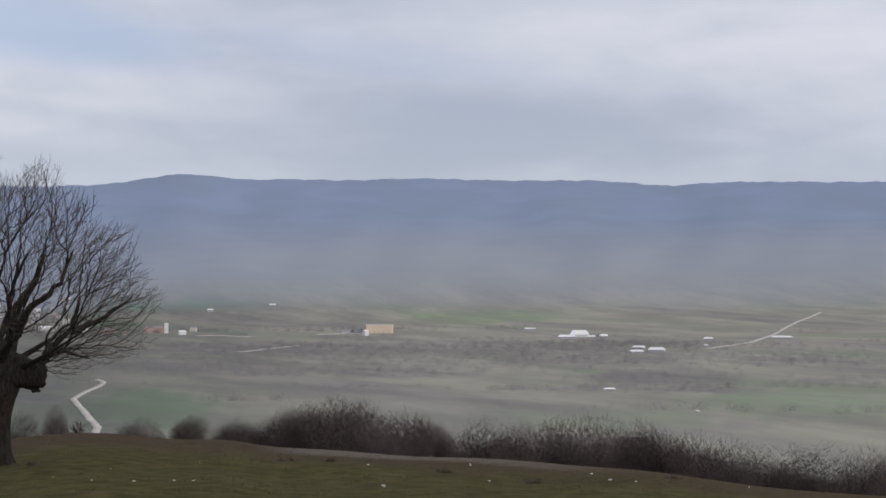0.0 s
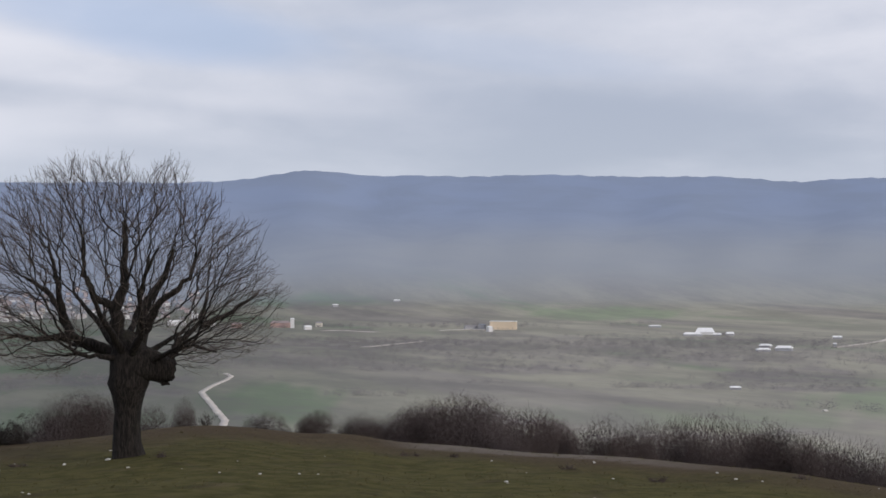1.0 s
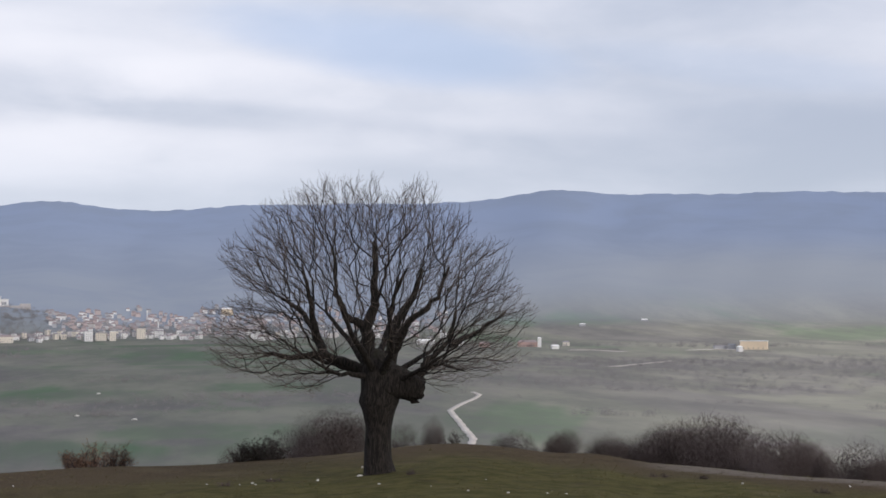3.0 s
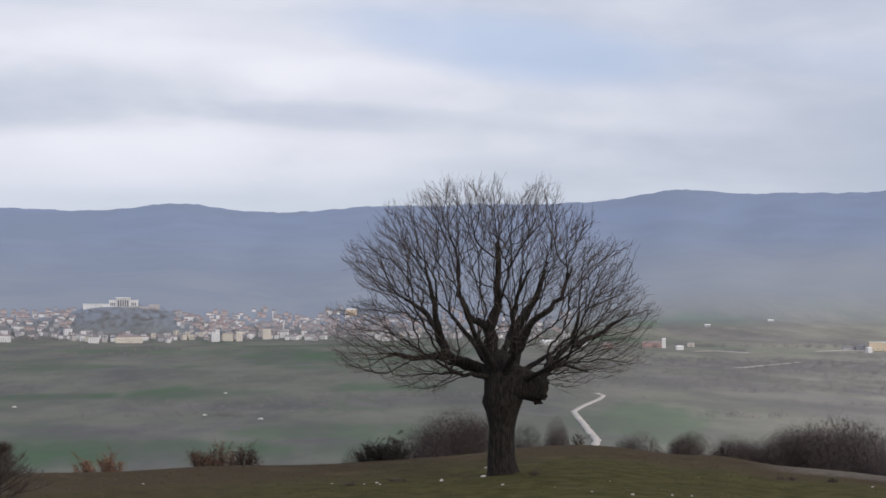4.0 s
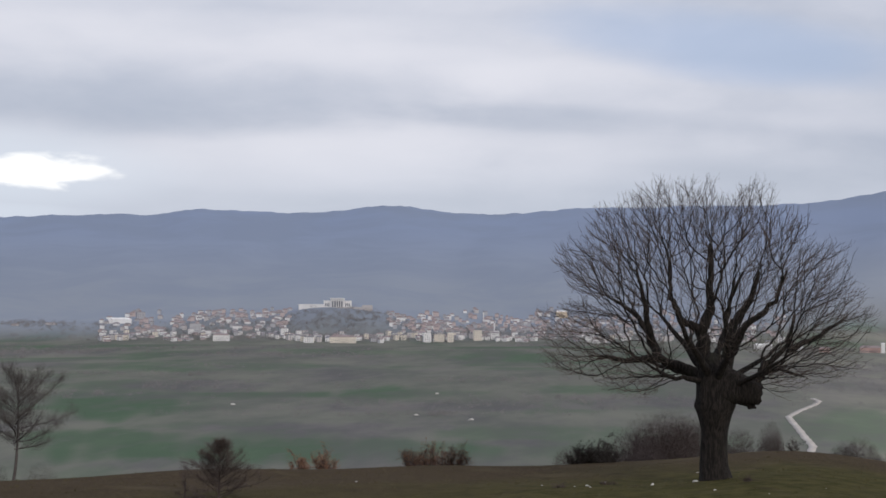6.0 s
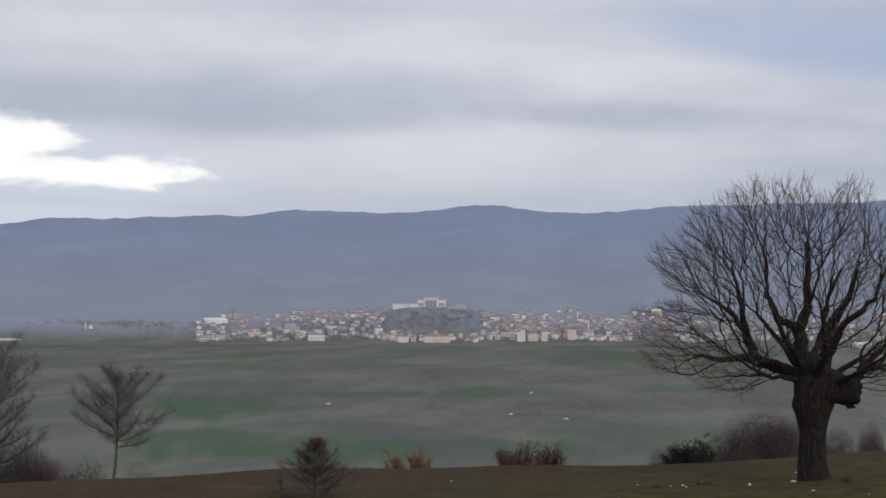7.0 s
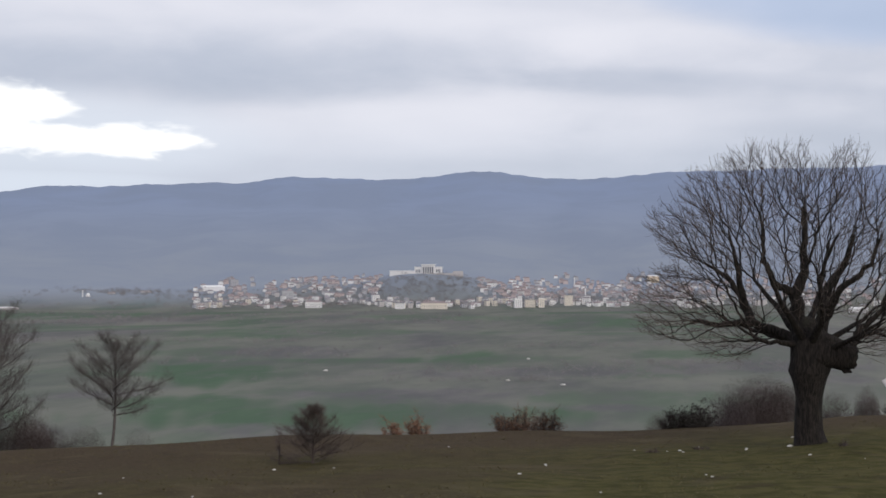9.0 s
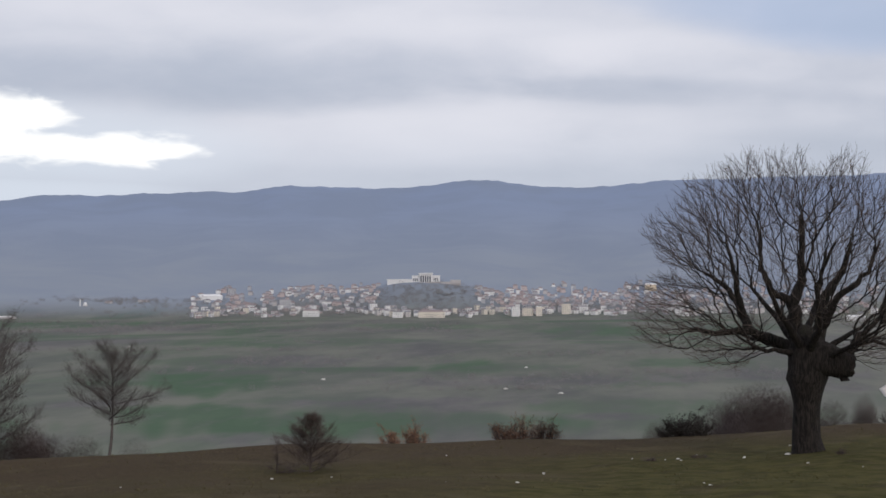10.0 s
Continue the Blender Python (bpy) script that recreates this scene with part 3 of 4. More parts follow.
    limbs = (
        (0.23, (-0.2, 0.05, 2.6), (-0.75, 0.1, 2.95), (-1.55, 0.0, 3.2), (-2.3, -0.2, 3.12), (-3.1, -0.3, 3.25), (-4.0, -0.3, 3.6)),
        (0.17, (-1.4, 0.0, 3.15), (-1.65, 0.2, 3.75), (-2.05, 0.35, 4.35), (-2.65, 0.5, 4.75), (-3.2, 0.5, 5.35)),
        (0.13, (-1.6, 0.1, 3.6), (-1.75, -0.35, 4.5), (-1.95, -0.6, 5.4), (-2.05, -0.7, 6.3)),
        (0.30, (-0.12, 0.0, 2.6), (-0.27, 0.05, 3.4), (-0.28, 0.0, 4.0), (-0.08, 0.0, 4.6), (-0.07, 0.1, 5.5), (-0.15, 0.1, 6.6), (-0.25, 0.0, 7.3)),
        (0.15, (-0.28, 0.0, 3.9), (-0.85, -0.1, 4.22), (-1.1, -0.3, 4.8), (-1.15, -0.4, 5.9), (-1.3, -0.4, 7.0)),
        (0.27, (0.2, 0.1, 2.5), (0.40, 0.2, 3.35), (0.52, 0.4, 4.1), (0.95, 0.5, 4.75), (1.25, 0.6, 5.6), (1.6, 0.5, 6.6)),
        (0.15, (0.4, 0.15, 3.3), (0.85, -0.3, 4.05), (1.55, -0.5, 4.7), (1.85, -0.6, 5.5), (2.15, -0.6, 6.5)),
        (0.19, (0.85, -0.1, 2.4), (1.1, -0.05, 2.6), (1.33, 0.0, 3.05), (1.9, 0.1, 3.5), (2.12, 0.2, 4.5), (2.7, 0.2, 5.6)),
        (0.12, (1.9, 0.1, 3.45), (2.6, 0.3, 3.72), (3.3, 0.4, 4.2), (3.85, 0.4, 4.6)),
        (0.10, (1.25, 0.0, 2.85), (1.7, -0.3, 2.95), (2.2, -0.5, 2.8), (2.75, -0.6, 2.6)),
        (0.10, (-0.3, -0.2, 2.65), (-0.95, -0.5, 2.72), (-1.7, -0.8, 2.75), (-2.7, -1.0, 2.6)),
        (0.16, (0.0, 0.3, 2.7), (0.1, 1.0, 3.3), (0.35, 1.7, 4.2), (0.6, 2.2, 5.3), (0.5, 2.5, 6.3)),
        (0.16, (-0.1, 0.3, 2.7), (-0.7, 1.0, 3.4), (-1.4, 1.6, 4.3), (-1.6, 2.1, 5.4)),
        (0.14, (0.1, -0.3, 2.7), (0.35, -1.0, 3.3), (0.3, -1.7, 4.3), (0.7, -2.2, 5.4), (0.8, -2.3, 6.2)),
        (0.14, (-0.1, -0.3, 2.8), (-0.6, -1.0, 3.6), (-1.0, -1.6, 4.6), (-1.0, -1.9, 5.8)),
        (0.12, (0.3, 0.3, 2.6), (1.1, 1.0, 3.0), (1.9, 1.7, 3.6), (2.5, 2.1, 4.4)),
        (0.12, (-0.3, 0.3, 2.7), (-1.2, 1.0, 2.9), (-2.2, 1.6, 3.2), (-3.0, 1.8, 3.8)),
        (0.10, (0.5, -0.25, 2.5), (1.2, -1.0, 2.9), (2.0, -1.6, 3.4), (2.6, -1.8, 4.2)),
    )
    crown = Crown()
    for tag, (r0, *course) in enumerate(limbs):
        course = [Vector(c) * k for c in course]
        last, count, total = -1, 0, 5 * (len(course) - 1)
        for a, b in zip(course, course[1:]):
            for s in range(5):
                if count < total * 0.8:
                    sway = 0.024 if count else 0.0
                    q = a.lerp(b, s / 5) + Vector((rng.gauss(0, sway), rng.gauss(0, sway), rng.gauss(0, sway)))
                    last = crown.add(q, last, tag, k * r0 * (1 - 0.93 * (count / total) ** 0.6))
                count += 1
    low, high, middle = (-5.4, -4.7, 2.0), (5.2, 4.7, 9.4), Vector((-0.3, 0, 4.5))
    for count, shell, size in ((80, 0.6, 0.74), (260, 0.7, 0.88), (620, 0.72, 0.98), (1500, 0.72, 1.0), (3700, 0.6, 1.0)):
        goals = [g for g in fill(rng, count, low, high, inside, middle, shell, size) if g.z > 4.3 * k or rng.random() < 0.62]
        crown.reach(rng, goals, 0.11, heart, 0.45, inside, 0.05, 4.0, 3.9 * k, 2.4)
    for tag, (wood, twigs) in crown.shapes(rng, 0.0044, 0.44, 0.0080, 0.0125, 1, 0.24, 0.0040).items():
        limb = part("limb", wood, BARK, tree)
        if twigs.v:
            part("spray", twigs, TWIG, limb, "fine bare brown twigs", kind="stuff")


oak()


def small_tree(seed, tall, spread, stems, first, goals, step, thin, spray, spray_thick, lift=0.3):
    """Boughs and twigs of a bare tree or shrub of one or several stems, standing at the world's origin."""
    rng = random.Random(seed)
    phase = [rng.uniform(0, 6.28) for _ in range(3)]
    mid = first + (1 - first) * 0.45

    def inside(q):
        a = math.atan2(q.y, q.x)
        rim = 1 + 0.12 * math.sin(3 * a + phase[0]) + 0.12 * math.sin(5 * math.atan2(q.z - tall * mid, q.x) + phase[1])
        low = (q.z - tall * mid) / (tall * (1 - mid if q.z > tall * mid else mid - first))
        return (q.x * q.x + q.y * q.y) / (spread * spread) + low * low < rim * rim

    crown = Crown()
    for i in range(stems):
        lean = Vector((rng.gauss(0, 0.28), rng.gauss(0, 0.28), 1)) if stems > 1 else Vector((0.02, 0, 1))
        foot = Vector((rng.gauss(0, 0.16 * spread), rng.gauss(0, 0.16 * spread), -0.4)) if stems > 1 else Vector((0, 0, -0.4))
        reach = tall * (rng.uniform(0.4, 0.7) if stems > 1 else 0.85)
        last = -1
        for j, q in enumerate(wander(rng, foot, lean, reach, 9, 0.05, 0.02)):
            last = crown.add(q, last, 0, tall * (0.022 if stems == 1 else 0.010) * (1 - 0.085 * j))
    low, high, middle = (-spread * 1.3, -spread * 1.3, 0), (spread * 1.3, spread * 1.3, tall * 1.1), Vector((0, 0, tall * mid))
    for share, shell, size in ((0.06, 0.5, 0.7), (0.2, 0.6, 0.9), (0.74, 0.4, 1.0)):
        crown.reach(rng, fill(rng, int(goals * share), low, high, inside, middle, shell, size), step, Vector((0, 0, tall * first * 0.6)), lift, inside)
    return crown.shapes(rng, thin, 0.40, thin * 2.2, thin * 1.9, spray, step * 1.25, spray_thick, True)[0]


def stand(name, m, label, category, wood, twigs, bark, group=""):
    t = thing(name, m, label, category, group)
    part("trunk", wood, bark, t)
    if twigs.v:
        part("crown", twigs, bark, t, kind="stuff")
    return t


def upright(b, r, turn=0.0, up=-0.1, size=1.0):
    return Matrix.Translation(at(b, r, up)) @ pose(0, 0, 0, 0, 0, turn) @ Matrix.Diagonal((size, size, size, 1))


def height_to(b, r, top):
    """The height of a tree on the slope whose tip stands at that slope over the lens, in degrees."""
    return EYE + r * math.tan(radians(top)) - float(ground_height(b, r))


def leader_tree(seed, tall, spread, first, count, rise, lifted, power, thick, fine, sprays, twig_length):
    """A tree or bush with one straight leader: trunk, boughs that climb outwards, and their fine twigs."""
    r = random.Random(seed)
    wood, twigs = Shape(), Shape()
    stem = wander(r, Vector((0, 0, -0.4)), Vector((0.02, 0, 1)), tall + 0.3, 14, 0.03, 0.05)
    wood.tube(stem, [max(thick * (1 - i / 14.5) ** 0.8, fine) for i in range(15)], 9)

    def broom(pts, share):
        for a, b in zip(pts, pts[1:]):
            for _ in range(max(1, round(sprays * (0.2 + 7 * (b - a).length / spread)))):
                way = (b - a).normalized() * share + Vector((r.gauss(0, 0.8), r.gauss(0, 0.8), r.gauss(0.35, 0.7)))
                way = way.normalized() * twig_length * r.uniform(0.4, 1.2)
                twigs.twig(a.lerp(b, r.random()) + Vector((r.gauss(0, 1), r.gauss(0, 1), r.gauss(0, 1))) * twig_length * 0.3, way, way.orthogonal().normalized() * fine * 0.8)

    if power == 0:
        broom(stem[10:], 0.8)
    for i in range(count):
        if r.random() < 0.12:
            continue
        f = first + (0.97 - first) * (i / count) ** 0.9
        g = (f - first) / (1 - first)
        a = i * 2.39996 + r.gauss(0, 0.3)
        base = stem[0].lerp(stem[-1], (f * tall + 0.4) / (tall + 0.3))
        size = spread * (0.22 + 0.78 * math.sin(math.pi * min(g * 0.7 + 0.28, 1.0)) if power == 0 else (1 - g) ** power + 0.06) * r.uniform(0.6, 1.2)
        up = math.radians(rise + lifted * g + r.gauss(0, 9))
        way = Vector((math.cos(a) * math.cos(up), math.sin(a) * math.cos(up), math.sin(up)))
        bough = wander(r, base, way, size, 7, 0.10, 0.03)
        wide = thick * 0.34 * (1 - 0.6 * g)
        wood.tube(bough, taper(8, wide, fine), 5)
        broom(bough[3:], 1.0)
        for j in range(1, 7):
            for side in (-1, 1):
                along = (bough[j + 1] - bough[j]).normalized()
                turn = along.cross(Vector((r.gauss(0, 0.4), r.gauss(0, 0.4), 1))).normalized() * side
                shoot = wander(r, bough[j], along + turn * r.uniform(0.5, 0.9) + Vector((0, 0, 0.25)), size * 0.42 * (1.1 - j / 9) * r.uniform(0.6, 1.2), 4, 0.1, 0.06)
                wood.tube(shoot, taper(5, max(wide * 0.35, fine), fine * 0.8), 3)
                broom(shoot[1:], 1.0)
    return wood, twigs


tall = height_to(-18.3, 63, -2.35)
wood, twigs = leader_tree(3, tall * 0.93, 2.3, 0.48, 30, 14, 34, 0, 0.085, 0.0042, 20, 0.30)
stand("young_oak", upright(-18.3, 63), "young bare tree with a straight slim trunk below the brow", "tree", wood, twigs, GREYBARK)
tall = height_to(-22.6, 64, -1.75)
wood, twigs = leader_tree(6, tall * 0.95, 3.5, 0.34, 40, 12, 44, 0, 0.11, 0.0048, 26, 0.34)
stand("bare_tree", upright(-22.7, 64), "broad bare tree with spreading boughs on the slope", "tree", wood, twigs, GREYBARK)

# thicket along the foot of the brow
def thicket_kind(seed, tall=5.0, spread=2.0, twig_count=16000):
    """A rounded leafless shrub tree: several stems and a soft cloud of hair-thin twigs in a few lobes."""
    wood, _ = small_tree(seed, tall * 0.9, spread * 0.85, 7, 0.03, 130, 0.3, 0.008, 0, 0.005, 0.3)
    r = random.Random(seed + 500)
    lobes = [(Vector((0, 0, tall * 0.5)), spread * 0.8, tall * 0.47)]
    for _ in range(5):
        a, high = r.uniform(0, 6.28), r.uniform(0.22, 0.7)
        lobes.append((Vector((math.cos(a) * spread * 0.55, math.sin(a) * spread * 0.55, tall * high)), spread * r.uniform(0.4, 0.6), tall * r.uniform(0.2, 0.27)))
    twigs = Shape()
    for _ in range(twig_count):
        middle, wide, high = lobes[0 if r.random() < 0.4 else r.randrange(1, 6)]
        way = Vector((r.gauss(0, 1), r.gauss(0, 1), r.gauss(0, 1))).normalized() * r.random() ** 0.42 * r.uniform(0.9, 1.08)
        foot = middle + Vector((way.x * wide, way.y * wide, way.z * high))
        if foot.z < 0:
            continue
        along = (Vector((way.x, way.y, 0)) * 0.5 + Vector((r.gauss(0, 0.5), r.gauss(0, 0.5), r.gauss(0.7, 0.4)))).normalized() * r.uniform(0.18, 0.5)
        twigs.twig(foot - along * 0.5, along, along.orthogonal().normalized() * 0.0050)
    return wood, twigs


kinds = [thicket_kind(20 + i) for i in range(5)]
kinds = [(a.mesh("trunk", SHRUB), b.mesh("crown", SHRUB)) for a, b in kinds]


def thicket_tree(b, r, tall, turn, kind, label, group, wide=1.0):
    f = tall / 5.0
    t = thing("thicket_tree", upright(b, r, turn, -0.2) @ Matrix.Diagonal((f * wide, f * wide, f, 1)), label, "tree", group)
    for name, me in zip(("trunk", "crown"), kinds[kind % 5]):
        ob = new(name, me)
        ob.parent = t
        tagged(ob, kind="stuff" if name == "crown" else "")


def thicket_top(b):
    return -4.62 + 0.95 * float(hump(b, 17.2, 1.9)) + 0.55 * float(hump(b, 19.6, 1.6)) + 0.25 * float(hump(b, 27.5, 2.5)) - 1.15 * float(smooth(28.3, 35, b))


rng = random.Random(11)
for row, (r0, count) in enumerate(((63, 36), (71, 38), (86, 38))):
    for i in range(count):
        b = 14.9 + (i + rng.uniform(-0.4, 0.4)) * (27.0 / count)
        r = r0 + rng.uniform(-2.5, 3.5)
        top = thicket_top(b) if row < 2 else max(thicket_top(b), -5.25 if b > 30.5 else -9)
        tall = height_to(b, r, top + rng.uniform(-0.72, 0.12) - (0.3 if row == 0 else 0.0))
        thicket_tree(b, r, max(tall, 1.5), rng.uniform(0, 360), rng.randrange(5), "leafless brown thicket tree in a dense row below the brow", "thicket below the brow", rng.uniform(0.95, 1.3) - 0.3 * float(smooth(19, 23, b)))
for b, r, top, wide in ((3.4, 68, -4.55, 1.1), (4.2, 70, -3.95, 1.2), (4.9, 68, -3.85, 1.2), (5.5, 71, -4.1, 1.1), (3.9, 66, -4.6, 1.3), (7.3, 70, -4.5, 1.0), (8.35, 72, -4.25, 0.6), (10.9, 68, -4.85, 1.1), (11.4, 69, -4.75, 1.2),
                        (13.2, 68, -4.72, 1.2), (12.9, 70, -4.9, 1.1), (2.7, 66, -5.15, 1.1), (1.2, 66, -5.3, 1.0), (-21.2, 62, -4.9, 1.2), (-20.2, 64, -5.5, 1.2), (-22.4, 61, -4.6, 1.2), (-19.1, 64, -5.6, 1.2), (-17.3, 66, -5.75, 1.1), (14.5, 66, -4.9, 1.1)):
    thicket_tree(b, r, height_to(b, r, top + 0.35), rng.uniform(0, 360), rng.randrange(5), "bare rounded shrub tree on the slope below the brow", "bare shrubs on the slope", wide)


def leafy(seed, tall, wide, cone, stems, leaves, size):
    """A low bush: bare stems and many small leaves in a ragged dome or cone."""
    r = random.Random(seed)
    wood, leaf = Shape(), Shape()
    for i in range(stems):
        a = r.uniform(0, 6.28)
        f = r.random() ** (1.1 if cone else 0.5)
        high = tall * ((1 - f) ** 1.7 * 0.8 + 0.2 if cone else math.sqrt(max(1 - f * f, 0.05)) * r.uniform(0.55, 1.0))
        foot = Vector((math.cos(a) * wide * 0.7 * f, math.sin(a) * wide * 0.7 * f, -0.1))
        tip = Vector((math.cos(a) * wide * f, math.sin(a) * wide * f, high * r.uniform(0.75, 1.1)))
        pts = wander(r, foot, tip - foot, (tip - foot).length, 5, 0.16, 0.0)
        wood.tube(pts, taper(6, 0.016, 0.004), 4)
        for _ in range(4):
            q = pts[r.randrange(1, 6)]
            side = wander(r, q, Vector((r.gauss(0, 1), r.gauss(0, 1), 0.6)), 0.14 + tall * 0.12, 3, 0.2, 0.05)
            wood.tube(side, taper(4, 0.008, 0.003), 3)
            for _ in range(leaves):
                g = side[r.randrange(0, 4)] + Vector((r.gauss(0, 1), r.gauss(0, 1), r.gauss(0, 1))) * 0.045
                along = Vector((r.gauss(0, 1), r.gauss(0, 1), r.gauss(0, 0.7))).normalized() * size * r.uniform(0.6, 1.2)
                leaf.card(g, along, along.orthogonal().normalized() * size * 0.35)
    return wood, leaf


def bush(b, r, seed, tall, wide, cone, stems, leaves, size, leaf_material, label):
    wood, leaf = leafy(seed, tall, wide, cone, stems, leaves, size)
    t = thing("bush", upright(b, r, seed * 37, -0.02), label, "bush")
    part("stem", wood, SHRUB, t)
    part("foliage", leaf, leaf_material, t, kind="stuff")


for b, tall, wide, count, label in ((-11.17, 1.62, 1.45, 60, "dark thorny juniper bush with a pointed leader on the turf"), (-12.35, 0.95, 0.25, 9, "thin thorny sapling beside the juniper")):
    wood, twigs = leader_tree(int(41 + tall), tall, wide, 0.02, count, 14, 34, 1.1, 0.035, 0.004, 13 if tall > 1 else 4, 0.16)
    t = thing("bush", upright(b, 44.7, 40, -0.02), label, "bush")
    part("stem", wood, SHRUB, t)
    part("foliage", twigs, GREENLEAF, t, kind="stuff")
bush(-8.35, 56.5, 42, 0.72, 0.32, False, 18, 22, 0.035, DRYLEAF, "small withered oak scrub with rusty leaves")
bush(-7.45, 56.5, 43, 0.82, 0.42, False, 24, 22, 0.035, DRYLEAF, "small withered oak scrub with rusty leaves")
bush(-4.2, 57, 44, 1.0, 0.5, False, 36, 16, 0.033, DRYLEAF, "half-bare rusty scrub at the hill's edge")
bush(-3.6, 57, 49, 0.95, 0.5, False, 36, 16, 0.033, DRYLEAF, "low half-bare rusty scrub at the hill's edge")
bush(-2.75, 57, 45, 0.95, 0.55, False, 34, 20, 0.035, DRYLEAF, "rusty low oak scrub at the hill's edge")
bush(1.75, 58, 46, 0.8, 0.6, False, 40, 26, 0.038, DARKLEAF, "dark dense low bush at the hill's edge")
bush(2.5, 58, 47, 1.15, 0.6, False, 46, 26, 0.038, DARKLEAF, "dark dense low bush at the hill's edge")
bush(9.1, 64, 48, 0.9, 0.3, True, 20, 20, 0.04, DARKLEAF, "small dark upright bush near the track")


for i, (b, r, wide) in enumerate(((2.63, 48.8, 0.36), (0.95, 47.1, 0.30), (7.59, 46.5, 0.22), (16.35, 51.0, 0.42), (17.96, 50.8, 0.25), (25.15, 45.3, 0.40), (22.0, 47.5, 0.3), (30.2, 46.0, 0.3))):
    wood, leaf = leafy(80 + i, 0.08, wide * 0.8, False, 12, 5, 0.035)
    t = thing("tussock", upright(b, r, i * 53, -0.02), "low dark tussock of dead weeds in the turf", "weeds", "dead tussocks on the pasture")
    part("stem", wood, SHRUB, t, kind="stuff")
    part("foliage", leaf, GREENLEAF, t, kind="stuff")


# ---- the valley: scrub, barns and the town ----
def far_trees(name, patches, seed, label, per, tall):
    """Far bare scrub and copses as one mass of small sprays."""
    r = random.Random(seed)
    s = Shape()
    for pb, pr, wide, deep, amount in patches:
        count = int(per * amount * wide * pr / 1000 * max(deep, 30) / 60)
        for _ in range(count):
            b, d = pb + r.gauss(0, 0.55) * wide, pr + r.gauss(0, 0.5) * deep
            foot = at(b, max(d, 420))
            h = tall * r.uniform(0.5, 1.2)
            for _ in range(60):
                q = foot + Vector((r.gauss(0, 0.38) * h, r.gauss(0, 0.38) * h, abs(r.gauss(0.38, 0.25)) * h))
                along = Vector((r.gauss(0, 1), r.gauss(0, 1), r.gauss(0.6, 0.8))).normalized() * h * 0.17
                s.card(q, along, along.orthogonal().normalized() * h * 0.028)
    ob = new(name, s.mesh(name, WOODS))
    tagged(ob, label, "scrub", kind="stuff")


far_trees("valley_scrub", [p for p in SCRUB if p[1] > 850], 61, "grey-brown leafless scrub and hedgerows across the valley", 17, 4.2)
far_trees("hedgerows", ((-12, 2050, 9, 30, 1), (-20, 2250, 4, 40, 1), (-5, 900, 7, 14, 1), (0, 1250, 7, 20, 1), (14, 1750, 5, 40, 1), (21, 1550, 5, 30, 1), (30, 1650, 6, 40, 1), (26.5, 960, 4, 14, 1), (31, 800, 5, 14, 1), (15.0, 850, 2.2, 9, 1), (35, 1000, 3, 20, 1), (-15, 1350, 6, 16, 1), (2.5, 1050, 4, 14, 1)), 62,
          "thin dark hedgerows between valley fields", 14, 4.5)
far_trees("town_trees", ((-10, 2650, 6, 160, 1), (0, 2700, 6, 160, 1), (-16.5, 2800, 3.0, 60, 1), (-18, 2850, 3, 40, 1), (-7.2, 2720, 2.8, 70, 1.2), (-7.0, 2780, 2.4, 50, 1.2), (-5.2, 2800, 1.8, 60, 1), (-11, 2500, 5, 60, 1), (-3, 2560, 6, 60, 1), (10, 2150, 4, 80, 1), (19, 2100, 3, 60, 1), (29, 1600, 3, 80, 1)), 63,
          "bare grey trees among the houses of the town", 14, 6.5)


def house_parts(wide, deep, tall, roof, wall_material, roof_material, windows):
    """Meshes of a far house: walls, roof, and its window panes as (x, z) on the front."""
    wall, top, pane = Shape(), Shape(), Shape()
    wall.box(-wide / 2, wide / 2, -deep / 2, deep / 2, -6, tall)
    e = 0.5
    x, y = wide / 2 + e, deep / 2 + e
    if roof > 0:
        top.v += [Vector(p) for p in ((-x, -y, tall), (x, -y, tall), (x, y, tall), (-x, y, tall), (-x * 0.75, 0, tall + roof), (x * 0.75, 0, tall + roof))]
        top.f += [(0, 1, 5, 4), (2, 3, 4, 5), (1, 2, 5), (3, 0, 4), (3, 2, 1, 0)]
    else:
        top.box(-x, x, -y, y, tall, tall + 0.5)
    w_, h_ = 0.9, 1.3
    pane.box(-w_ / 2, w_ / 2, -0.06, 0.06, 0, h_)
    return wall.mesh("wall", wall_material, False), top.mesh("roof", roof_material, False), pane.mesh("window", HAZEPANE, False), windows


def house(name, m, parts, label, category, group="", deep=8.0):
    wall, top, pane, windows = parts
    t = thing(name, m, label, category, group)
    body = new("wall", wall)
    body.parent = t
    cap = new("roof", top)
    cap.parent = t
    for x, z in windows:
        wdw = new("window", pane)
        wdw.parent = t
        wdw.location = (x, -deep / 2 - 0.03, z)
    return t


def grid(wide, floors, step=3.2, first=1.0):
    n = max(int(wide / step), 1)
    return [((i - (n - 1) / 2) * step, first + 3.0 * j) for j in range(floors) for i in range(n)]


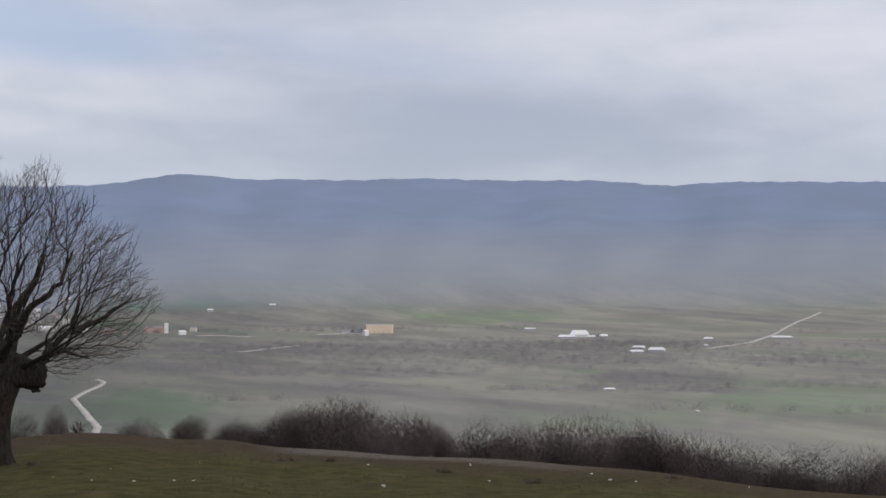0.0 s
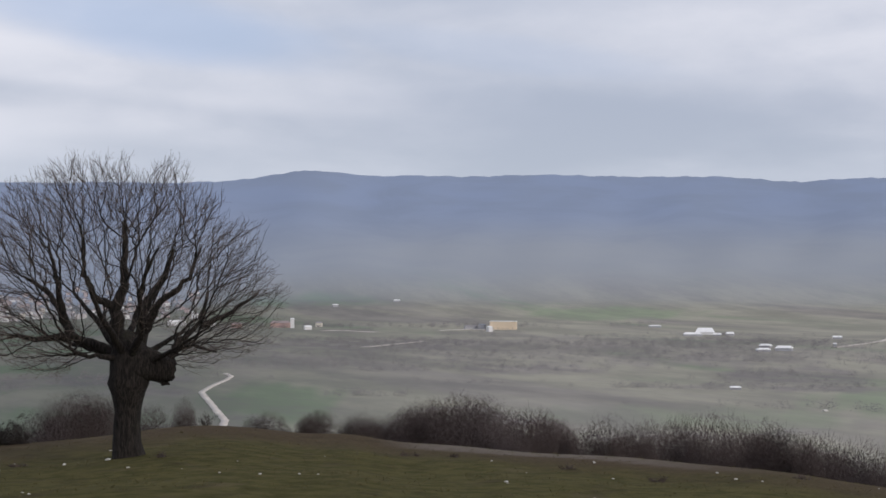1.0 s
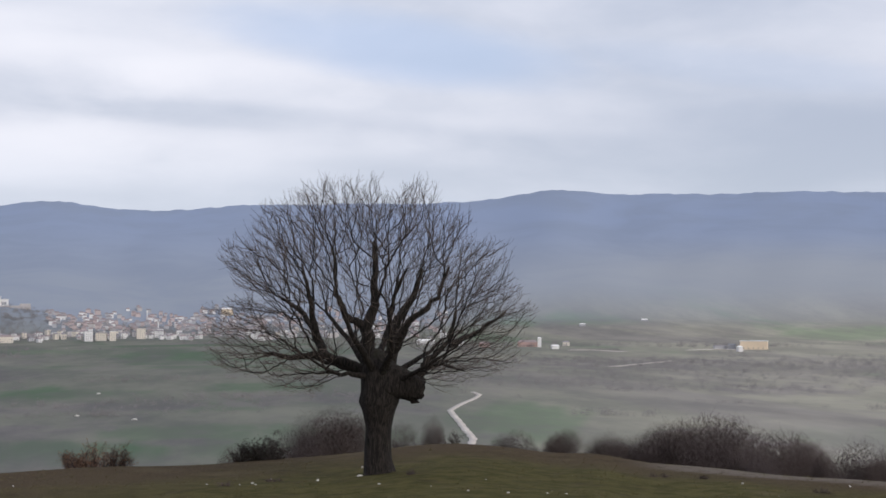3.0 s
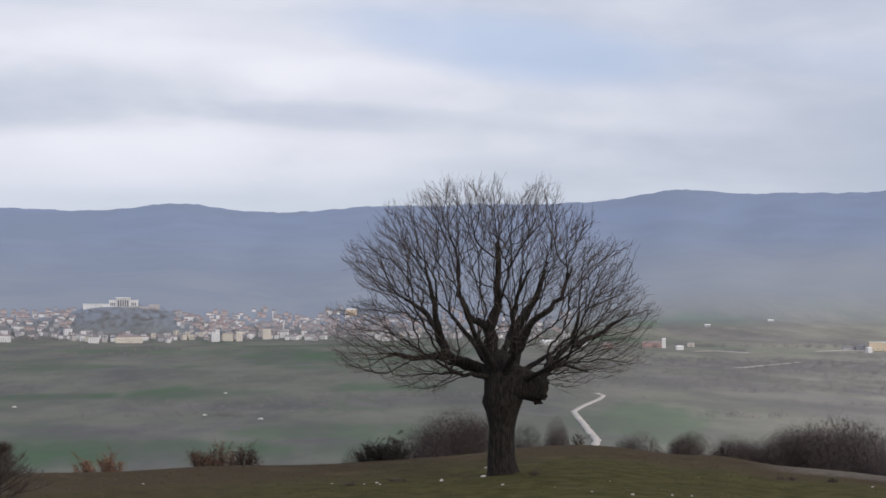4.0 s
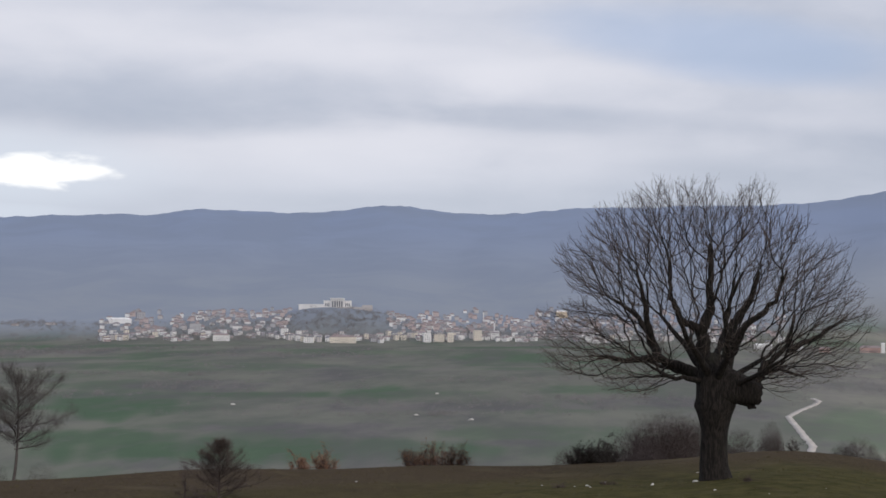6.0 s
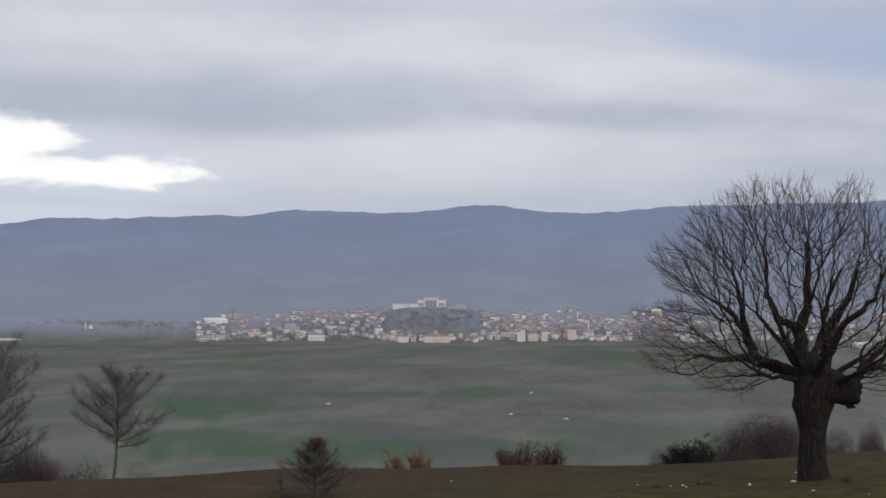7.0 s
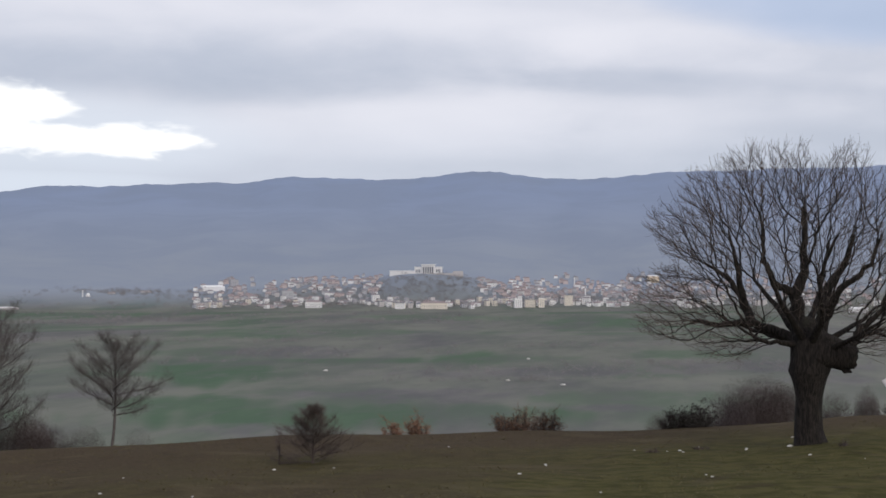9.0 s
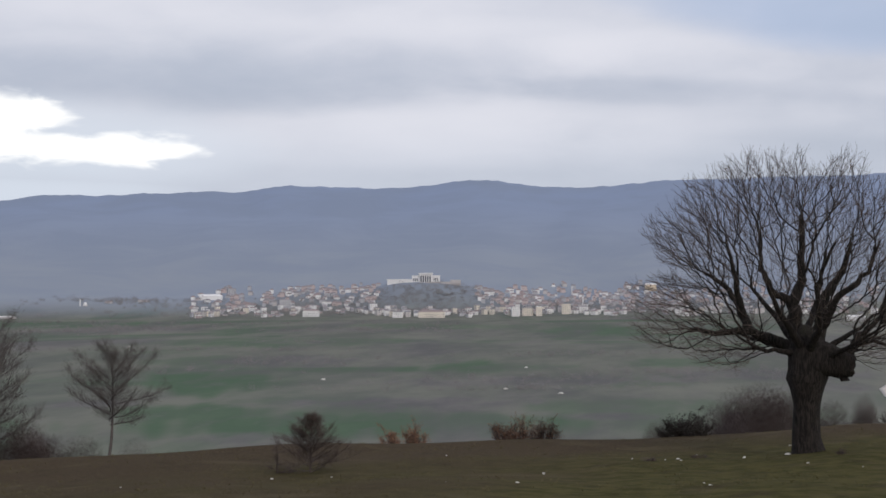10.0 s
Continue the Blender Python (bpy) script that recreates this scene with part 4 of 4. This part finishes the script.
rng = random.Random(5)
HOUSES = []
for i in range(14):
    wide, floors = rng.uniform(5, 10), rng.choice((1, 1, 2, 2, 3))
    wall_material = WALLS[(0, 0, 2, 3, 5, 0, 2, 3, 5, 0, 5, 0, 3, 1)[i]]
    HOUSES.append((house_parts(wide, 8.0, floors * 2.7, rng.uniform(1.2, 2.2), wall_material, ROOFS[rng.choice((0, 0, 0, 1, 1, 3))], grid(wide, floors, 4.0)[:3]), floors))
first_of = {}
spots = []
while len(spots) < 900:
    b = rng.uniform(-15.3, 8.8)
    r = 2430 + 45 * (1 + math.sin(b * 1.7 + math.sin(b * 0.9))) + 560 * rng.random() ** 1.05
    if b < -12.2 and rng.random() < 0.35 and r > 2550:
        continue
    if b > 2.5 and rng.random() < 0.5:
        continue
    if abs(b + 6.95) < 1.7 and r > 2600:
        continue
    spots.append((b, r))
spots.sort(key=lambda s: s[1])
for b, r in spots[:300]:
    i = rng.randrange(len(HOUSES))
    m = Matrix.Translation(at(b, r)) @ pose(0, 0, 0, 0, 0, -b + rng.uniform(-35, 35))
    if i in first_of:
        copy_thing(first_of[i], m)
    else:
        first_of[i] = house("town_house", m, HOUSES[i][0], "plastered town house under a low tiled roof", "house", "houses of the town")
rows = [Shape() for _ in range(4)]
tops = [Shape() for _ in range(2)]
for b, r in spots[300:]:
    p, wide, tall = at(b, r), rng.uniform(5, 10), rng.choice((3.0, 3.5, 5.5, 6.5))
    wall, top = rows[rng.choice((0, 0, 1, 1, 2, 2, 3))], tops[rng.randrange(2)]
    wall.box(p.x - wide / 2, p.x + wide / 2, p.y - 4, p.y + 4, p.z - 5, p.z + tall)
    s0 = len(top.v)
    top.v += [p + Vector(q) for q in ((-wide / 2 - 0.5, -4.5, tall), (wide / 2 + 0.5, -4.5, tall), (wide / 2 + 0.5, 4.5, tall), (-wide / 2 - 0.5, 4.5, tall), (-wide * 0.3, 0, tall + 2.4), (wide * 0.3, 0, tall + 2.4))]
    top.f += [tuple(s0 + q for q in f) for f in ((0, 1, 5, 4), (2, 3, 4, 5), (1, 2, 5), (3, 0, 4))]
rear = thing("rear_houses", Matrix.Identity(4), "plastered houses with clay roofs filling the back of the town", "houses", kind="stuff")
for s_, mat in zip(rows + tops, [WALLS[0], WALLS[2], WALLS[3], WALLS[5]] + ROOFS[:2]):
    part("roof" if mat in ROOFS else "wall", s_, mat, rear, soft=False, kind="stuff")


def block(name, b, r, wide, deep, tall, roof, wall_i, roof_i, label, turn=0.0, floors=0, step=3.2, category="building"):
    parts = house_parts(wide, deep, tall, roof, WALLS[wall_i], ROOFS[roof_i], grid(wide, floors, step) if floors else [])
    return house(name, upright(b, r, -b + turn, 0.0), parts, label, category, deep=deep)


block("apartment_block", -3.79, 2474, 12, 11, 13, 0, 0, 2, "white apartment block at the edge of the town", 8, 4)
block("apartment_block", -3.35, 2486, 16, 11, 12, 0, 1, 1, "cream apartment block at the edge of the town", -5, 4)
block("apartment_block", -2.95, 2480, 9, 11, 14, 0, 1, 2, "narrow cream apartment block beside another", 4, 4)
block("apartment_block", -1.98, 2520, 13, 11, 16, 0, 1, 1, "tall cream apartment block at the edge of the town", 5, 5)
block("apartment_block", -1.35, 2540, 12, 10, 10, 2.0, 0, 1, "white apartment block under a brown roof", -12, 3)
block("apartment_block", -12.05, 2598, 19, 12, 16, 0, 3, 1, "grey apartment block above low houses", 14, 4)
block("apartment_block", -11.1, 2445, 24, 12, 9, 2.4, 0, 0, "long white block under a clay roof", -10, 2)
block("apartment_block", -8.01, 2420, 15, 11, 9, 0, 0, 3, "white flat-roofed block at the town's edge", 0, 3)
block("apartment_block", -6.8, 2430, 40, 11, 9, 3.0, 1, 0, "long cream terrace under a clay roof", 4, 2)
block("apartment_block", -8.9, 2560, 12, 11, 13, 0, 0, 3, "white apartment block among houses", 15, 4)
block("farm_range", -22.1, 2480, 66, 9, 2.2, 1.2, 5, 2, "long low pale farm range at the foot of the hills", 2, 0)
block("farm_shed", -18.2, 2800, 12, 7, 2.5, 1.5, 5, 0, "low drab shed beside the village mosque", 8, 0, category="shed")
block("farm_shed", -17.0, 2830, 18, 7, 2.5, 1.5, 5, 1, "low drab shed in front of bare trees", -6, 0, category="shed")
block("sports_hall", -14.65, 2874, 40, 22, 7, 3.0, 0, 2, "long white hall with a pale sheet roof", 3, 0)
block("tower_block", -13.93, 2950, 15, 13, 15, 0, 3, 1, "pale grey tower block on the town's rim", 10, 4)
block("civic_hall", 1.02, 3000, 20, 14, 11, 2.5, 4, 2, "pale yellow hall on the rim of the town", 10, 2)
block("factory", 19.72, 2022, 33, 16, 10.0, 0.0, 4, 2, "long ochre building with flat roof in the valley", -6, 1, 6.0)
block("factory_annex", 19.22, 1962, 5, 9, 5.5, 1.4, 0, 2, "small white lean-to beside the ochre building", 20, 0)
block("farm_shed", 18.55, 2040, 16, 9, 3.5, 1.2, 3, 1, "low grey shed by the ochre building", 10, 0, category="shed")
block("farm_shed", 18.95, 2035, 9, 8, 5, 1.4, 3, 3, "low grey shed by the ochre building", -10, 0, category="shed")
block("village_house", 11.75, 2120, 26, 10, 6, 3.0, 6, 0, "rose village house under a clay roof", 6, 1, category="house")
block("village_house", 12.17, 2100, 5, 6, 12, 1.0, 0, 2, "narrow white tower-like house", 0, 0, category="house")
block("village_house", 12.72, 2040, 9, 8, 4, 1.5, 0, 2, "small white house beside the village road", 12, 0, category="house")
block("village_house", 13.12, 2150, 8, 8, 5, 1.8, 1, 1, "small cream house beside the village road", -12, 1, category="house")
block("village_house", 9.2, 2130, 20, 9, 5, 2.0, 0, 2, "long white house seen through the oak", 4, 0, category="house")
block("village_house", 8.1, 2200, 24, 9, 6, 2.0, 0, 2, "long white house seen through the oak", -4, 0, category="house")
block("village_house", 10.2, 2100, 12, 9, 5, 2.2, 6, 0, "rose village house under a clay roof", -14, 1, category="house")
block("barn", 26.42, 1829, 20, 9, 2.2, 2.2, 3, 2, "long low barn with a white sheet roof", 6, 0, category="barn")
block("barn", 26.86, 1905, 21, 18, 3.0, 5.0, 0, 2, "wide barn with a pale sheet roof", -4, 0, category="barn")
block("barn", 27.28, 1843, 9, 7, 2.0, 1.8, 3, 2, "small barn with a white sheet roof", 0, 0, category="barn")
block("barn", 27.73, 1880, 9, 7, 2.2, 2.0, 3, 2, "small barn with a white sheet roof", 8, 0, category="barn")
block("barn", 28.88, 1414, 11, 8, 1.6, 1.4, 3, 2, "small barn with a white sheet roof among trees", 14, 0, category="barn")
block("barn", 28.96, 1490, 10, 8, 1.8, 1.6, 3, 2, "small barn with a white sheet roof among trees", -16, 0, category="barn")
block("barn", 29.6, 1432, 14, 8, 2.4, 2.2, 3, 2, "barn with a white sheet roof among trees", -10, 0, category="barn")
block("barn", 31.41, 1798, 10, 7, 2.0, 1.6, 3, 2, "small barn with a pale sheet roof", 0, 0, category="barn")
block("barn", 31.33, 1553, 3.5, 3.5, 2.4, 0.8, 3, 2, "tiny white hut by the chalk track", 0, 0, category="hut")
block("barn", 33.95, 1858, 24, 9, 1.8, 1.8, 3, 2, "long low barn with a white sheet roof by the track", 0, 0, category="barn")
block("barn", 27.92, 951, 6, 4, 1.4, 0.8, 3, 2, "lone low shed with a white roof in a field", 4, 0, category="shed")
block("barn", 25.1, 2150, 16, 5, 2.0, 1.2, 3, 2, "low pale greenhouse in a field", -8, 0, category="barn")
block("barn", 15.9, 2880, 12, 6, 2.5, 1.5, 3, 2, "far white barn under the range", 0, 0, category="barn")
block("barn", 13.7, 2760, 10, 6, 3.5, 1.5, 3, 2, "far white barn under the range", 10, 0, category="barn")


def minaret(b, r, tall, label):
    t = thing("minaret", upright(b, r), label, "tower")
    shaft, balcony, spire = Shape(), Shape(), Shape()
    shaft.tube([Vector((0, 0, z)) for z in (-3, 0, tall * 0.8)], [1.1, 1.0, 0.85], 12)
    balcony.tube([Vector((0, 0, tall * f)) for f in (0.66, 0.68, 0.71, 0.72)], [0.9, 1.7, 1.7, 0.9], 12)
    spire.tube([Vector((0, 0, tall * f)) for f in (0.8, 0.81, 1.0)], [0.95, 1.05, 0.05], 12)
    part("shaft", shaft, WALLS[0], t)
    part("balcony", balcony, WALLS[0], t)
    part("spire", spire, ROOFS[3], t)


minaret(-1.77, 2950, 24, "slender white minaret above the roofs")
minaret(-1.38, 2690, 20, "slender white minaret between houses")
minaret(-19.18, 2746, 15, "small white minaret of a village mosque")
minaret(-10.0, 2830, 12, "small white minaret between houses")


def mosque(b, r):
    t = thing("mosque", upright(b, r, -b), "small white domed mosque beside its minaret", "mosque")
    body, dome = Shape(), Shape()
    body.box(-3.5, 3.5, -3.5, 3.5, -4, 3.2)
    dome.tube([Vector((0, 0, 3.2 + 2.6 * math.sin(a))) for a in (0, 0.35, 0.7, 1.05, 1.35, 1.55)], [3.0 * math.cos(a) for a in (0, 0.35, 0.7, 1.05, 1.35, 1.55)], 16, True)
    part("wall", body, WALLS[0], t, soft=False)
    part("dome", dome, ROOFS[2], t)


mosque(-19.0, 2752)


def palace():
    """The white hall on its knoll: a high middle with a colonnade, two wings, a long low range and a terrace."""
    t = thing("hilltop_hall", upright(-7.0, 2835, 4.0, -0.5), "large white colonnaded hall on a knoll above the town", "building")
    for name, box_, mat in (("middle_block", (-12, 12, -6, 8, -6, 15), WALLS[0]), ("wing", (-24, -12, -4, 7, -6, 11), WALLS[0]), ("wing", (12, 25, -4, 7, -6, 11), WALLS[0]),
                            ("low_range", (-68, -24, -6, 6, -12, 4.5), WALLS[0]), ("annex", (44, 62, -6, 4, -14, 4.0), WALLS[5]), ("terrace", (0, 58, -16, -12, -12, 0.6), WALLS[5]),
                            ("cornice", (-13, 13, -8.6, 9, 15, 16.2), ROOFS[2]), ("cornice", (-25, -13, -5, 8, 11, 11.8), ROOFS[2]), ("cornice", (13, 26, -5, 8, 11, 11.8), ROOFS[2]), ("flat_roof", (-69, -25.2, -7, 7, 4.5, 5.2), ROOFS[2])):
        s = Shape()
        s.box(*box_)
        part(name, s, mat, t, soft=False)
    for i in range(6):
        s = Shape()
        x = -10 + i * 4
        s.tube([Vector((x, -8, z)) for z in (-5, 0, 8, 15)], [0.9, 0.85, 0.75, 0.75], 10)
        part("column", s, WALLS[0], t)
    for x in (-8, -4, 0, 4, 8):
        s = Shape()
        s.box(x - 1.1, x + 1.1, -6.15, -5.95, 0.5, 11)
        part("window", s, HAZEPANE, t, soft=False)
    for x in (-21, -18, -15, 15, 18, 21):
        s = Shape()
        s.box(x - 0.9, x + 0.9, -4.15, -3.95, 1.5, 7)
        part("window", s, HAZEPANE, t, soft=False)


palace()


# ---- stones and tufts on the pasture ----
def stone_mesh(seed):
    r = random.Random(seed)
    bm = bmesh.new()
    bmesh.ops.create_icosphere(bm, subdivisions=2, radius=1.0)
    for v in bm.verts:
        d = noise.noise(v.co * 1.3 + Vector((seed * 3.1, 0, 0)))
        v.co *= 1 + 0.35 * d
        v.co.z *= 0.55
        v.co.x *= 1.25
    me = bpy.data.meshes.new("stone")
    bm.to_mesh(me)
    bm.free()
    me.materials.append(CHALK)
    return me


STONES = [stone_mesh(i) for i in range(5)]
rng = random.Random(23)


def stone(b, r, size, i, label, group):
    ob = new("stone", STONES[i % 5])
    ob.matrix_world = upright(b, r, i * 71 % 360, size * 0.15, size)
    tagged(ob, label, "stone", group)


for i in range(40):
    b, r = rng.uniform(-24, 39), rng.uniform(24, 50)
    stone(b, r, rng.choice((0.012, 0.015, 0.02, 0.025, 0.03, 0.04)), i, "small white limestone lying in the short turf", "stones on the pasture")
PLACED = ((-17.79, 40.6), (-15.38, 34.9), (-12.52, 43.0), (-16.85, 29.2), (-12.79, 28.5), (-3.74, 39.5), (1.5, 47.6), (2.05, 47.4), (4.25, 48.3), (-2.81, 43.5), (3.07, 38.0), (-6.82, 32.3), (-0.86, 35.2), (5.31, 30.8), (-4.73, 30.9), (0.34, 48.0), (12.44, 41.3), (19.83, 41.8), (22.94, 49.8), (28.84, 44.7), (27.93, 45.3), (32.79, 46.4), (23.62, 45.5), (1.94, 48.1), (2.59, 50.1), (4.26, 49.0), (5.84, 52.4), (19.87, 41.4), (22.96, 49.5), (-2.82, 43.8))
for i, (b, r) in enumerate(PLACED):
    stone(b, r, (0.026, 0.034, 0.046)[i % 3], i, "white limestone lying in the short turf", "stones on the pasture")
stone(5.75, 48.5, 0.075, 2, "pale brown boulder lying at the foot of the oak", "stones on the pasture")
for i, (b, r) in enumerate(((-10.67, 1006), (-4.15, 907), (-2.19, 865), (-17.49, 1415), (-3.42, 1115), (31.0, 790), (9.5, 735))):
    stone(b, r, 1.3, i, "pale boulder lying in a valley field", "boulders in the valley")


def tufts():
    r = random.Random(31)
    s = Shape()
    for _ in range(15000):
        b, d = r.uniform(-25, 41), 20 + 42 * r.random()
        clump = noise.noise(Vector((d * math.sin(radians(b)) * 0.35, d * math.cos(radians(b)) * 0.35, 0)))
        if clump < r.uniform(-0.5, 0.25):
            continue
        foot = at(b, d, -0.01)
        for _ in range(3):
            up = Vector((r.gauss(0, 0.05), r.gauss(0, 0.05), r.uniform(0.02, 0.055)))
            s.card(foot + Vector((r.gauss(0, 0.05), r.gauss(0, 0.05), 0)), up, Vector((r.gauss(0, 1), r.gauss(0, 1), 0)).normalized() * 0.012)
    ob = new("grass", s.mesh("grass", BLADE))
    tagged(ob, "short olive and straw-coloured pasture grass", "grass", kind="stuff")


tufts()
